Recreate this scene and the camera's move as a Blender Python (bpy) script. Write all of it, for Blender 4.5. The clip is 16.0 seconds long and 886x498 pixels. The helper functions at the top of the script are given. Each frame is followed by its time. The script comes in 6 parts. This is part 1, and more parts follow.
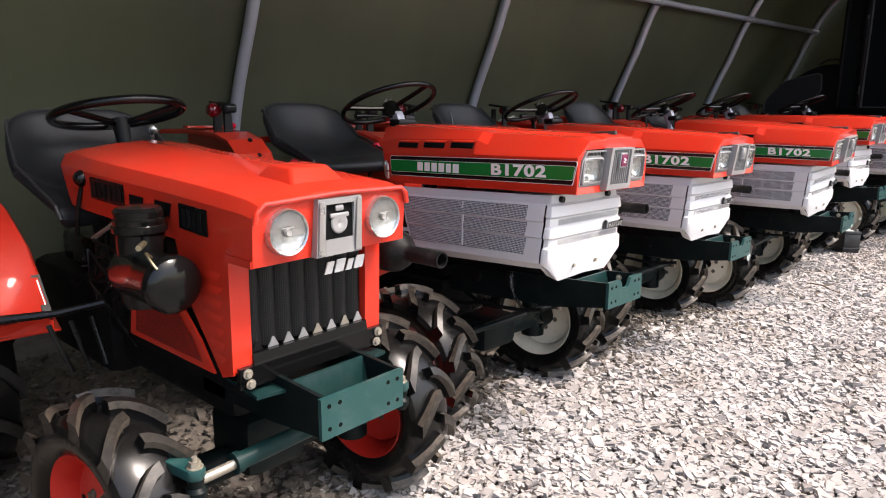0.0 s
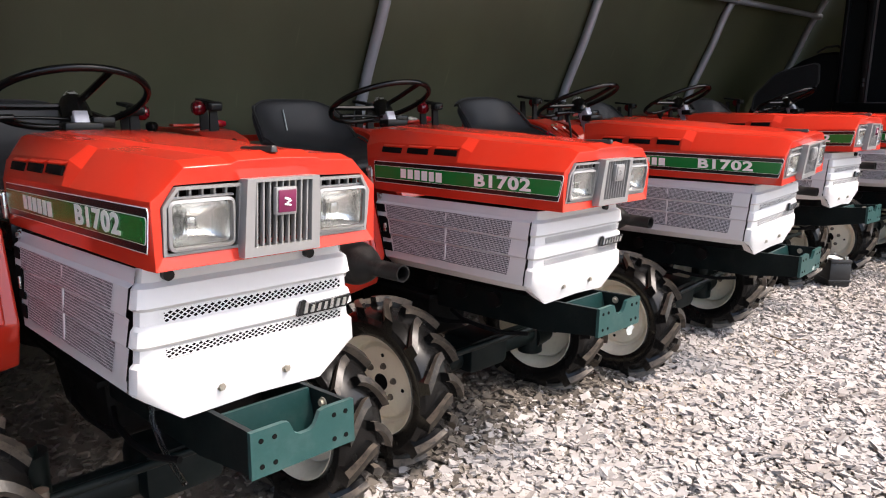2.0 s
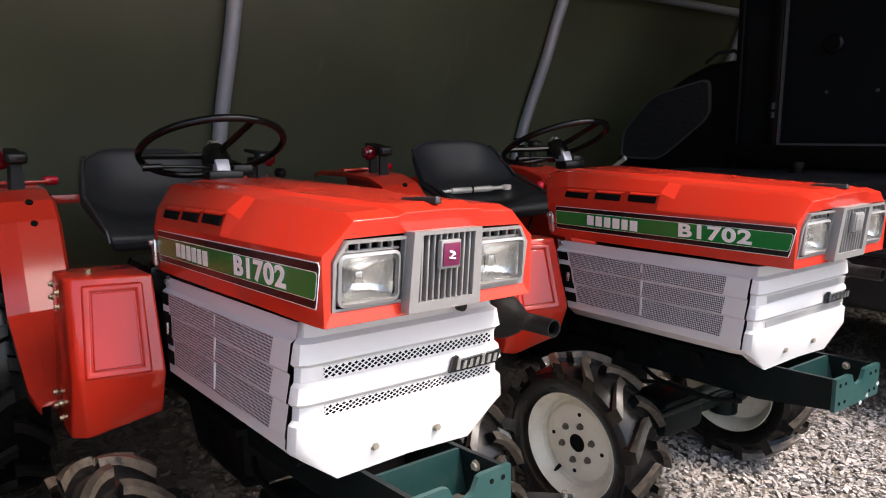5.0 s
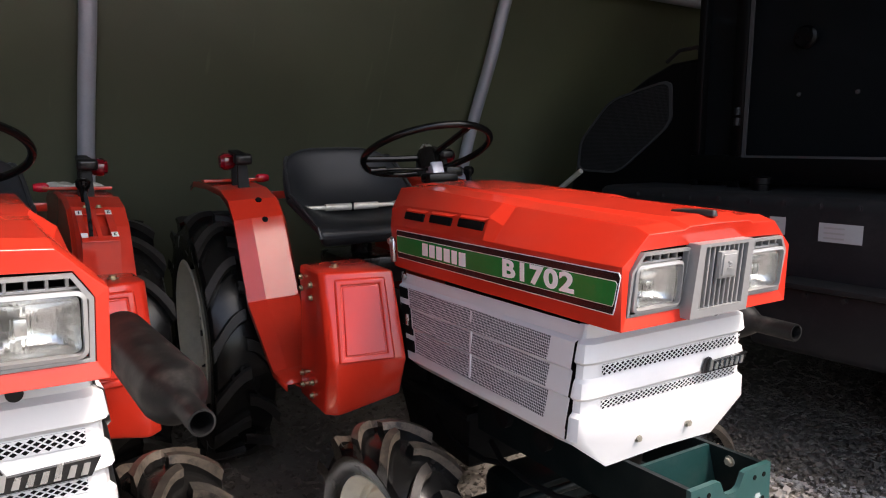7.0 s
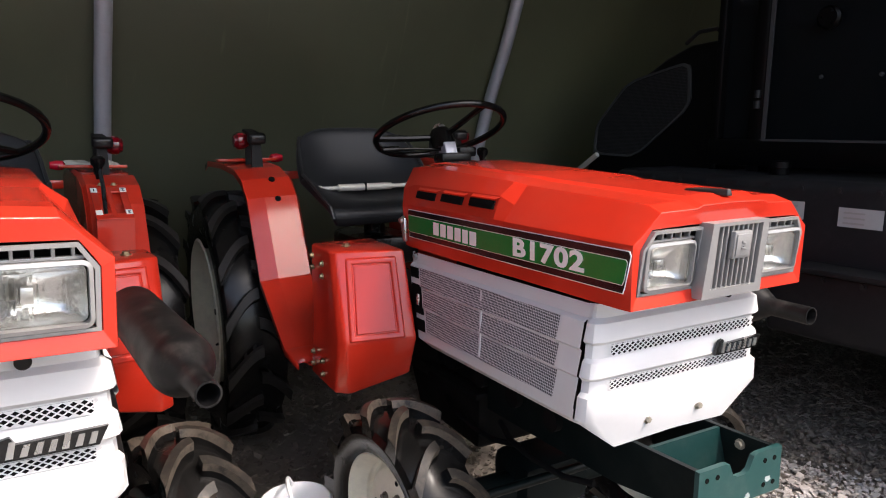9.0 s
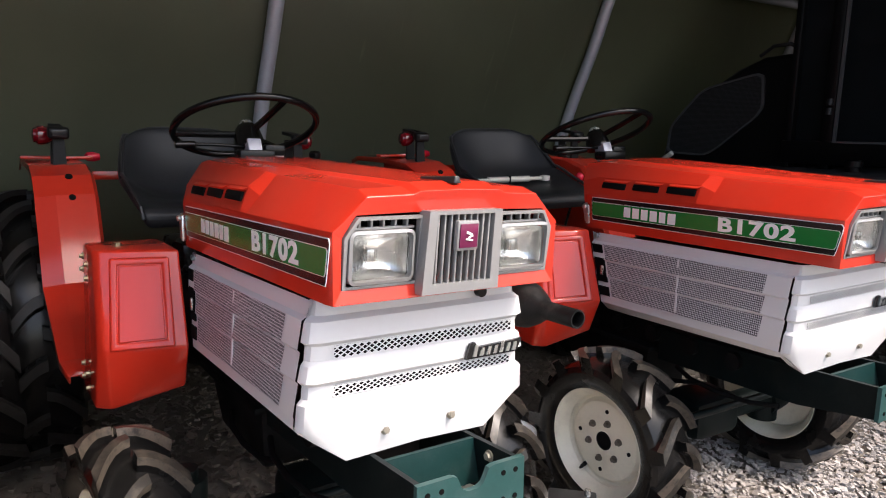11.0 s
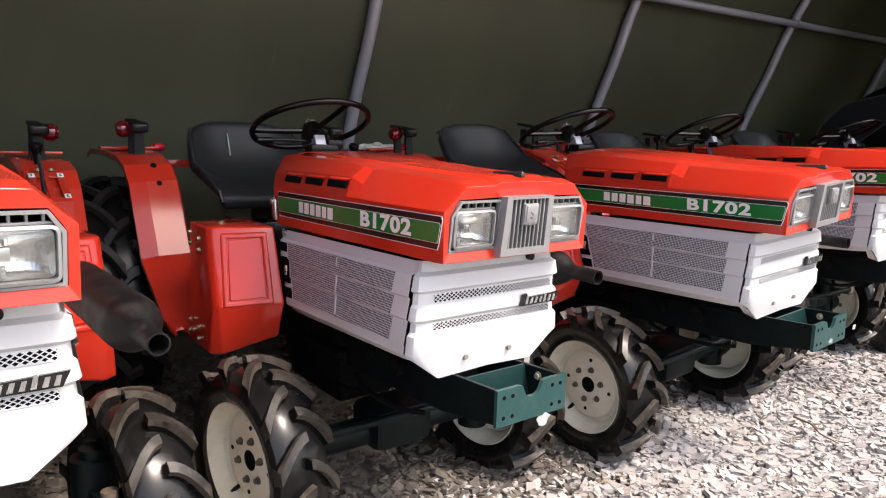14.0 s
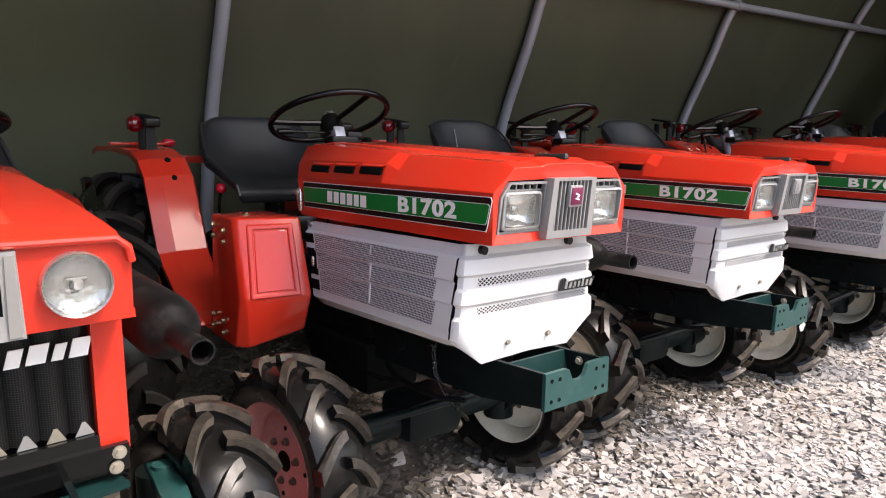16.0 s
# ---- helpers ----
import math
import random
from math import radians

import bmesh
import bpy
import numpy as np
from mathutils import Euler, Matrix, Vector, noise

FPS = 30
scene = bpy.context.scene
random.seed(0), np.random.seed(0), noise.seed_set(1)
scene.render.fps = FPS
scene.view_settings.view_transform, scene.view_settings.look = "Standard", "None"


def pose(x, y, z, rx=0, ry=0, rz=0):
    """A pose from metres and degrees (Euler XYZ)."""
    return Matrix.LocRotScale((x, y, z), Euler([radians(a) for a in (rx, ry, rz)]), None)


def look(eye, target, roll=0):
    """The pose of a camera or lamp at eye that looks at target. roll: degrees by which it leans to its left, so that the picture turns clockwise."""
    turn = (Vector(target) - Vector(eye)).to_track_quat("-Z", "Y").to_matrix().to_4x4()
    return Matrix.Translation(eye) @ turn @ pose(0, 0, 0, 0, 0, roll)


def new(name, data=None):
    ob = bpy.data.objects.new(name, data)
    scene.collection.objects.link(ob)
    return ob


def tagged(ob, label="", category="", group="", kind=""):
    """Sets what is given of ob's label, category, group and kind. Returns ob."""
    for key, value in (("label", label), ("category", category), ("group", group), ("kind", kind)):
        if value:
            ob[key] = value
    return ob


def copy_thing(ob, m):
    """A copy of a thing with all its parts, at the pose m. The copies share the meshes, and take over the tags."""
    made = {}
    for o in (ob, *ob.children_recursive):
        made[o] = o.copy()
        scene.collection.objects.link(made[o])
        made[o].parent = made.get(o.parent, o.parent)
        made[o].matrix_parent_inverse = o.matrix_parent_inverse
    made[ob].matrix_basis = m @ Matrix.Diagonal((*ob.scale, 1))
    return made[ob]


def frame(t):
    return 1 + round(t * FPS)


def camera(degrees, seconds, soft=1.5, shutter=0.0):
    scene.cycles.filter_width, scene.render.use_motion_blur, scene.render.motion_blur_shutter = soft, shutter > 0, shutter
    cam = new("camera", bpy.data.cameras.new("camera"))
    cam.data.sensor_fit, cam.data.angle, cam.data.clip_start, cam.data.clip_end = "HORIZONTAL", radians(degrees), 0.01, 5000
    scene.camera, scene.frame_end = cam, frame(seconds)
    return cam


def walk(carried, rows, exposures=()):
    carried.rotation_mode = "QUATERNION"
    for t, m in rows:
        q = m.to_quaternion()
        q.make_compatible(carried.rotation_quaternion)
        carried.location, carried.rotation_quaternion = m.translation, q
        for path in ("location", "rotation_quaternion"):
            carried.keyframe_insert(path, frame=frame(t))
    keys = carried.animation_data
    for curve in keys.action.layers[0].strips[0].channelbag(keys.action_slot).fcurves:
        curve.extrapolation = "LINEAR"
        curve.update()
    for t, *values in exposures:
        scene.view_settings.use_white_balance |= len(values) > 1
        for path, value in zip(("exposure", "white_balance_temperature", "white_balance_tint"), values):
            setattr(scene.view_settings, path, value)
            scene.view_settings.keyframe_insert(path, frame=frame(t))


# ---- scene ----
cam = camera(65.7, 16.0, soft=1.1)
PATH = [
    (0, (0.001, 0.018, 1.162), (1.459, 1.319, 0.733), 0.3),
    (0.5, (0.179, 0.015, 1.152), (1.621, 1.333, 0.722), 0.3),
    (1, (0.485, 0.048, 1.155), (1.914, 1.38, 0.725), 0.0),
    (1.5, (0.886, 0.033, 1.142), (2.307, 1.372, 0.711), -0.1),
    (2, (1.365, 0.057, 1.145), (2.774, 1.409, 0.712), -0.0),
    (2.5, (1.892, 0.076, 1.135), (3.279, 1.455, 0.717), -0.1),
    (3, (2.477, 0.105, 1.142), (3.847, 1.507, 0.744), -0.4),
    (3.5, (3.062, 0.135, 1.172), (4.41, 1.56, 0.783), -0.1),
    (4, (3.66, 0.137, 1.169), (4.991, 1.584, 0.801), -0.1),
    (4.5, (4.221, 0.123, 1.157), (5.528, 1.598, 0.817), -0.6),
    (5, (4.71, 0.098, 1.169), (6.011, 1.58, 0.833), -0.4),
    (7.5, (5.515, 0.062, 1.142), (6.701, 1.643, 0.836), 0.1),
    (8, (5.527, 0.06, 1.138), (6.698, 1.649, 0.816), 0.2),
    (10.5, (5.11, 0.071, 1.129), (6.294, 1.644, 0.773), 0.7),
    (11, (4.765, 0.094, 1.143), (5.963, 1.655, 0.789), 1.0),
    (11.5, (4.355, 0.112, 1.145), (5.565, 1.665, 0.792), 1.0),
    (12, (3.889, 0.12, 1.125), (5.111, 1.666, 0.777), 1.0),
    (12.5, (3.408, 0.132, 1.094), (4.642, 1.671, 0.768), 1.4),
    (13, (2.917, 0.101, 1.112), (4.157, 1.635, 0.779), 0.7),
    (13.5, (2.442, 0.067, 1.127), (3.701, 1.583, 0.786), 0.9),
    (14, (2.016, 0.016, 1.117), (3.275, 1.531, 0.772), 0.8),
    (14.5, (1.631, 0.003, 1.122), (2.891, 1.516, 0.775), 0.7),
    (15, (1.294, -0.001, 1.133), (2.563, 1.504, 0.783), 0.8),
    (15.5, (1.028, 0.056, 1.135), (2.292, 1.564, 0.781), 0.7),
    (16, (0.826, 0.085, 1.136), (2.09, 1.59, 0.764), 0.6),
]
walk(cam, [(t, look(eye, target, roll)) for t, eye, target, roll in PATH])

# ---- light ----
world = bpy.data.worlds.new("sky")
scene.world = world
world.use_nodes = True
_nt = world.node_tree
_bg = _nt.nodes["Background"]
_sky = _nt.nodes.new("ShaderNodeTexSky")
_sky.sky_type = "NISHITA"
_sky.sun_disc = False
_sky.dust_density = 4.0
_sky.air_density = 1.0
SUN_EL, SUN_AZ = 56.0, 153.0          # azimuth: clockwise from +y
_sky.sun_elevation = radians(SUN_EL)
_sky.sun_rotation = radians(SUN_AZ)
_nt.links.new(_sky.outputs[0], _bg.inputs[0])
_bg.inputs[1].default_value = 0.15
_d = Vector((math.sin(radians(SUN_AZ)) * math.cos(radians(SUN_EL)), math.cos(radians(SUN_AZ)) * math.cos(radians(SUN_EL)), math.sin(radians(SUN_EL))))
_sun = new("sun", bpy.data.lights.new("sun", "SUN"))
_sun.data.energy = 1.75
_sun.data.angle = radians(9)
_sun.data.color = (1.0, 0.885, 0.825)
_sun.matrix_world = look(_d * 30, (0, 0, 0))
scene.view_settings.exposure = 1.66


# ---- materials ----
def rgb(c):
    return (c[0], c[1], c[2], 1.0)


def mat(name, col, rough=0.5, metal=0.0, vary=0.12, scale=6.0, fine=90.0, bump=0.03, dust=None, dust_amt=0.0, coat=0.0, spec=0.5, rvary=0.12, trans=0.0, random_vary=0.0):
    m = bpy.data.materials.new(name)
    m.use_nodes = True
    nt = m.node_tree
    n, l = nt.nodes, nt.links
    b = n["Principled BSDF"]
    tc = n.new("ShaderNodeTexCoord")
    big = n.new("ShaderNodeTexNoise")
    big.inputs["Scale"].default_value = scale
    big.inputs["Detail"].default_value = 4
    sm = n.new("ShaderNodeTexNoise")
    sm.inputs["Scale"].default_value = fine
    sm.inputs["Detail"].default_value = 3
    l.new(tc.outputs["Object"], big.inputs["Vector"])
    l.new(tc.outputs["Object"], sm.inputs["Vector"])
    mix = n.new("ShaderNodeMix")
    mix.data_type = "RGBA"
    mix.inputs[6].default_value = rgb([max(0, c * (1 - vary)) for c in col])
    mix.inputs[7].default_value = rgb([min(1, c * (1 + vary)) for c in col])
    add = n.new("ShaderNodeMath")
    add.operation = "MULTIPLY_ADD"
    add.inputs[1].default_value = 0.45
    l.new(sm.outputs[0], add.inputs[0])
    half = n.new("ShaderNodeMath")
    half.operation = "MULTIPLY"
    half.inputs[1].default_value = 0.55
    l.new(big.outputs[0], half.inputs[0])
    l.new(half.outputs[0], add.inputs[2])
    l.new(add.outputs[0], mix.inputs[0])
    out = mix.outputs[2]
    if dust:
        ramp = n.new("ShaderNodeValToRGB")
        ramp.color_ramp.elements[0].position = 0.48
        ramp.color_ramp.elements[1].position = 0.66
        dn = n.new("ShaderNodeTexNoise")
        dn.inputs["Scale"].default_value = scale * 1.7
        dn.inputs["Detail"].default_value = 8
        dn.inputs["Roughness"].default_value = 0.7
        l.new(tc.outputs["Object"], dn.inputs["Vector"])
        l.new(dn.outputs[0], ramp.inputs[0])
        k = n.new("ShaderNodeMath")
        k.operation = "MULTIPLY"
        k.inputs[1].default_value = dust_amt
        l.new(ramp.outputs[0], k.inputs[0])
        dm = n.new("ShaderNodeMix")
        dm.data_type = "RGBA"
        l.new(k.outputs[0], dm.inputs[0])
        l.new(out, dm.inputs[6])
        dm.inputs[7].default_value = rgb(dust)
        out = dm.outputs[2]
    if random_vary:
        geo = n.new("ShaderNodeNewGeometry")
        hsv = n.new("ShaderNodeHueSaturation")
        mr = n.new("ShaderNodeMapRange")
        mr.inputs[3].default_value = 1 - random_vary
        mr.inputs[4].default_value = 1 + random_vary
        l.new(geo.outputs["Random Per Island"], mr.inputs[0])
        l.new(mr.outputs[0], hsv.inputs["Value"])
        l.new(out, hsv.inputs["Color"])
        out = hsv.outputs[0]
    l.new(out, b.inputs["Base Color"])
    rr = n.new("ShaderNodeMapRange")
    rr.inputs[3].default_value = max(0.03, rough - rvary)
    rr.inputs[4].default_value = min(1, rough + rvary)
    l.new(big.outputs[0], rr.inputs[0])
    l.new(rr.outputs[0], b.inputs["Roughness"])
    b.inputs["Metallic"].default_value = metal
    b.inputs["Specular IOR Level"].default_value = spec
    b.inputs["Coat Weight"].default_value = coat
    b.inputs["Coat Roughness"].default_value = 0.07
    b.inputs["Transmission Weight"].default_value = trans
    if bump:
        bp = n.new("ShaderNodeBump")
        bp.inputs["Strength"].default_value = bump
        bp.inputs["Distance"].default_value = 0.004
        l.new(add.outputs[0], bp.inputs["Height"])
        l.new(bp.outputs[0], b.inputs["Normal"])
    return m


NUTDARK = mat("rusty_wheel_nut", (0.10, 0.080, 0.060), 0.5, vary=0.3, scale=60, bump=0.05)
# duller red for the old mudguards and lever slots, their shade put into it
RED_SHADED = mat("aged_red_paint", (0.33, 0.016, 0.008), 0.5, vary=0.16, scale=7, fine=60, bump=0.02, coat=0.15, dust=(0.2, 0.06, 0.04), dust_amt=0.12, spec=0.12)
RED = mat("red_paint", (0.50, 0.024, 0.010), 0.45, vary=0.10, scale=3, fine=25, bump=0.003, coat=0.8, spec=0.12, dust=(0.45, 0.10, 0.06), dust_amt=0.08)
RED.node_tree.nodes["Principled BSDF"].inputs["Coat IOR"].default_value = 1.55
RED.node_tree.nodes["Principled BSDF"].inputs["Coat Roughness"].default_value = 0.10
RED_OLD = mat("faded_red_wheel_paint", (0.55, 0.27, 0.24), 0.55, vary=0.25, scale=14, bump=0.05, dust=(0.5, 0.38, 0.34), dust_amt=0.5)
RED_RIM = mat("red_rim_paint", (0.50, 0.02, 0.012), 0.4, vary=0.15, scale=10, bump=0.03)
WHITE = mat("white_panel_paint", (0.61, 0.60, 0.595), 0.38, vary=0.03, scale=5, bump=0.015, dust=(0.55, 0.52, 0.48), dust_amt=0.10)
CREAM = mat("cream_rim_paint", (0.72, 0.66, 0.53), 0.42, vary=0.08, scale=9, bump=0.03, dust=(0.35, 0.30, 0.24), dust_amt=0.25)
# the green frame paint with the bracket's inner shade put into its colour
MIDGREEN = mat("shaded_green_paint", (0.005, 0.022, 0.021), 0.42, vary=0.25, scale=12, bump=0.04, dust=(0.05, 0.06, 0.055), dust_amt=0.15, spec=0.15)
GREEN = mat("green_frame_paint", (0.010, 0.048, 0.045), 0.38, vary=0.2, scale=12, bump=0.03, dust=(0.16, 0.19, 0.18), dust_amt=0.10)
# frame green taken near black, the shade below the tractors put into it
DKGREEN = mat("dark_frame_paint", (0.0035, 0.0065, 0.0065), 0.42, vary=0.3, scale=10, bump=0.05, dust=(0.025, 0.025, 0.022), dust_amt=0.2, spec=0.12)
BLACK = mat("black_paint", (0.004, 0.004, 0.004), 0.28, vary=0.3, scale=10, bump=0.02, dust=(0.02, 0.019, 0.018), dust_amt=0.15, spec=0.2)
GLOSSBLACK = mat("gloss_black", (0.004, 0.004, 0.004), 0.14, vary=0.2, scale=8, bump=0.01, rvary=0.05, spec=0.28)
# iron near black, as the missing light under the bonnets is in its colour
IRON = mat("engine_iron", (0.006, 0.006, 0.006), 0.55, vary=0.4, scale=16, bump=0.12, dust=(0.018, 0.015, 0.014), dust_amt=0.4, spec=0.10)
MUFFLER = mat("muffler_black", (0.004, 0.004, 0.0043), 0.45, vary=0.3, scale=14, bump=0.08, dust=(0.035, 0.031, 0.029), dust_amt=0.5, spec=0.2)
RUBBER = mat("tyre_rubber", (0.005, 0.0048, 0.0047), 0.25, vary=0.3, scale=18, fine=160, bump=0.03, dust=(0.022, 0.019, 0.016), dust_amt=0.15, spec=0.27, rvary=0.08)
LUGSIDE = mat("dusty_lug_edge", (0.078, 0.062, 0.047), 0.55, vary=0.55, scale=26, fine=200, bump=0.25, dust=(0.012, 0.010, 0.009), dust_amt=1.0)
LUGTOP = mat("worn_lug_top", (0.016, 0.014, 0.012), 0.36, vary=0.5, scale=30, fine=180, bump=0.14, dust=(0.075, 0.060, 0.046), dust_amt=0.55, spec=0.3)
LUGBLACK = mat("rear_lug_rubber", (0.014, 0.013, 0.012), 0.5, vary=0.4, scale=20, fine=160, bump=0.1, dust=(0.03, 0.026, 0.022), dust_amt=0.4, spec=0.25)
VINYL = mat("seat_vinyl", (0.015, 0.0155, 0.017), 0.43, vary=0.15, scale=10, fine=400, bump=0.08, spec=0.28)
VINYLEDGE = mat("worn_vinyl_edge", (0.022, 0.022, 0.023), 0.42, vary=0.15, scale=10, bump=0.04, spec=0.4)
STEEL = mat("galvanised_pipe", (0.40, 0.40, 0.44), 0.50, 0.55, vary=0.15, scale=8, bump=0.03)
BRIGHT = mat("bare_bright_steel", (0.55, 0.52, 0.45), 0.45, 0.3, vary=0.15, scale=20, bump=0.03)
CHROME = mat("plated_steel", (0.55, 0.55, 0.53), 0.28, 0.9, vary=0.15, scale=20, bump=0.02)
NUT = mat("dull_plated_nut", (0.34, 0.31, 0.25), 0.42, 0.6, vary=0.3, scale=40, bump=0.03)
BRASS = mat("yellow_zinc_bolt", (0.30, 0.255, 0.16), 0.35, 0.85, vary=0.2, scale=30, bump=0.02)
SILVER = mat("grey_grille_plastic", (0.29, 0.285, 0.28), 0.36, 0.35, vary=0.08, scale=20, bump=0.02)
REFLECTOR = mat("lamp_reflector", (0.58, 0.58, 0.56), 0.13, 0.9, vary=0.10, scale=60, fine=160, bump=0.45, rvary=0.05)
OLD_REFLECTOR = mat("old_lamp_reflector", (0.40, 0.40, 0.385), 0.20, 0.85, vary=0.35, scale=45, fine=120, bump=0.7, rvary=0.08)
# near-black for openings, and for shade painted onto parts underneath
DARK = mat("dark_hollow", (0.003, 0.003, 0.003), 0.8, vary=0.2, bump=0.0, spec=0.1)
DECALGREEN = mat("green_decal", (0.006, 0.155, 0.028), 0.22, vary=0.06, scale=4, bump=0.0, rvary=0.05)
DECALBLACK = mat("black_decal", (0.008, 0.008, 0.008), 0.22, vary=0.05, bump=0.0, rvary=0.05)
DECALWHITE = mat("white_decal", (0.78, 0.77, 0.74), 0.3, vary=0.04, bump=0.0)
PURPLE = mat("purple_badge", (0.13, 0.012, 0.05), 0.25, vary=0.1, bump=0.0)
REDLENS = mat("red_lamp_lens", (0.12, 0.002, 0.006), 0.07, vary=0.1, bump=0.0, rvary=0.03, coat=0.5)
REDKNOB = mat("red_knob", (0.55, 0.01, 0.03), 0.25, vary=0.1, bump=0.0)
BLACKPLASTIC = mat("black_plastic", (0.005, 0.005, 0.005), 0.5, vary=0.2, bump=0.02, spec=0.18)
HANDLE = mat("grey_handle_plastic", (0.022, 0.020, 0.019), 0.35, vary=0.2, scale=30, bump=0.03)
SMOKE = mat("smoky_lens", (0.02, 0.02, 0.02), 0.14, vary=0.1, bump=0.0, rvary=0.04)
PAPER = mat("white_sticker", (0.75, 0.75, 0.73), 0.5, vary=0.05, bump=0.0)
SCUFF = mat("chipped_white_paint", (0.32, 0.35, 0.34), 0.6, vary=0.4, scale=60, bump=0.1)
LABELGREY = mat("dull_label_paper", (0.34, 0.34, 0.34), 0.6, vary=0.1, bump=0.0)
BUCKETW = mat("white_bucket_plastic", (0.74, 0.75, 0.76), 0.35, vary=0.05, bump=0.01)
BATTERYB = mat("battery_case", (0.014, 0.014, 0.015), 0.4, vary=0.2, bump=0.02)
WRAP = mat("bubble_wrap_parcel", (0.55, 0.52, 0.46), 0.25, vary=0.25, scale=25, fine=120, bump=0.5, coat=0.4)
MACHGREY = mat("dark_grey_machine", (0.010, 0.0105, 0.012), 0.5, vary=0.25, scale=6, bump=0.04, dust=(0.03, 0.03, 0.03), dust_amt=0.3, spec=0.25)
MACHBLACK = mat("black_machine_cab", (0.002, 0.002, 0.0023), 0.4, vary=0.2, scale=6, bump=0.02, spec=0.12)
TWIG = mat("dry_twig", (0.13, 0.09, 0.05), 0.8, vary=0.3, scale=40, bump=0.1)
STRAW = mat("dry_straw", (0.30, 0.20, 0.09), 0.8, vary=0.4, scale=40, bump=0.0, random_vary=0.4)


def glass_mat(name, tint=(0.95, 0.96, 0.96), rough=0.06, ribs=True):
    m = bpy.data.materials.new(name)
    m.use_nodes = True
    n, l = m.node_tree.nodes, m.node_tree.links
    b = n["Principled BSDF"]
    b.inputs["Base Color"].default_value = rgb(tint)
    b.inputs["Transmission Weight"].default_value = 1.0
    b.inputs["Roughness"].default_value = rough
    b.inputs["IOR"].default_value = 1.3
    if ribs:
        tc = n.new("ShaderNodeTexCoord")
        w = n.new("ShaderNodeTexWave")
        w.bands_direction = "X"
        w.inputs["Scale"].default_value = 55.0
        w.inputs["Distortion"].default_value = 0.4
        bp = n.new("ShaderNodeBump")
        bp.inputs["Strength"].default_value = 0.25
        bp.inputs["Distance"].default_value = 0.003
        l.new(tc.outputs["Object"], w.inputs["Vector"])
        l.new(w.outputs[1], bp.inputs["Height"])
        l.new(bp.outputs[0], b.inputs["Normal"])
    return m


GLASS = glass_mat("ribbed_headlamp_glass")
DARKGLASS = mat("dark_cab_glass", (0.004, 0.005, 0.006), 0.08, vary=0.1, bump=0.0, rvary=0.03, spec=0.14)


def perforated(name, base, hole, pitch, axes):
    """Painted sheet with fine round holes in rows, on the two object axes given."""
    m = mat(name, base, 0.45, vary=0.04, bump=0.0, spec=0.25)
    n, l = m.node_tree.nodes, m.node_tree.links
    b = n["Principled BSDF"]
    tc = n.new("ShaderNodeTexCoord")
    sep = n.new("ShaderNodeSeparateXYZ")
    l.new(tc.outputs["Object"], sep.inputs[0])
    waves = []
    for ax in axes:
        f = n.new("ShaderNodeMath")
        f.operation = "MULTIPLY"
        f.inputs[1].default_value = 2 * math.pi / pitch
        l.new(sep.outputs[ax], f.inputs[0])
        s = n.new("ShaderNodeMath")
        s.operation = "SINE"
        l.new(f.outputs[0], s.inputs[0])
        waves.append(s)
    pr = n.new("ShaderNodeMath")
    pr.operation = "MULTIPLY"
    l.new(waves[0].outputs[0], pr.inputs[0])
    l.new(waves[1].outputs[0], pr.inputs[1])
    ab = n.new("ShaderNodeMath")
    ab.operation = "ABSOLUTE"
    l.new(pr.outputs[0], ab.inputs[0])
    ramp = n.new("ShaderNodeMapRange")
    ramp.inputs[1].default_value = 0.14
    ramp.inputs[2].default_value = 0.32
    l.new(ab.outputs[0], ramp.inputs[0])
    src = b.inputs["Base Color"].links[0].from_socket
    mx = n.new("ShaderNodeMix")
    mx.data_type = "RGBA"
    l.new(ramp.outputs[0], mx.inputs[0])
    l.new(src, mx.inputs[6])
    mx.inputs[7].default_value = rgb(hole)
    l.new(mx.outputs[2], b.inputs["Base Color"])
    return m


PERF_SIDE = perforated("perforated_white_sheet", (0.66, 0.65, 0.66), (0.06, 0.06, 0.065), 0.011, (1, 2))
PERF_RED = perforated("perforated_red_sheet", (0.45, 0.02, 0.01), (0.02, 0.004, 0.004), 0.007, (1, 2))
PERF_BLACK = perforated("black_wire_mesh", (0.022, 0.022, 0.022), (0.0012, 0.0012, 0.0012), 0.0075, (0, 2))


# ---- mesh helpers ----
def finish(bm, name, material, parent=None, label="", angle=38, smooth=True):
    bmesh.ops.recalc_face_normals(bm, faces=bm.faces)
    me = bpy.data.meshes.new(name)
    bm.to_mesh(me)
    bm.free()
    for m in (material if isinstance(material, (list, tuple)) else [material]):
        me.materials.append(m)
    if smooth:
        for p in me.polygons:
            p.use_smooth = True
        me.set_sharp_from_angle(angle=radians(angle))
    ob = new(name, me)
    if parent:
        ob.parent = parent
    if label:
        ob["label"] = label
    return ob


def part(name, bm, material, parent, label=""):
    return finish(bm, name, material, parent, label)


def thing(name, label, category, group="", kind=""):
    return tagged(new(name), label, category, group, kind)


def box(bm, c, s, bev=0.0, rot=(0, 0, 0), seg=2):
    g = bmesh.ops.create_cube(bm, size=1.0, matrix=pose(*c, *rot) @ Matrix.Diagonal((*s, 1)))
    if bev:
        edges = list({e for v in g["verts"] for e in v.link_edges})
        bmesh.ops.bevel(bm, geom=edges, offset=bev, segments=seg, affect="EDGES", profile=0.5)
    return bm


def frame_of(d):
    d = Vector(d).normalized()
    u = d.cross((0, 0, 1)) if abs(d.z) < 0.95 else d.cross((1, 0, 0))
    u.normalize()
    return u, d.cross(u)


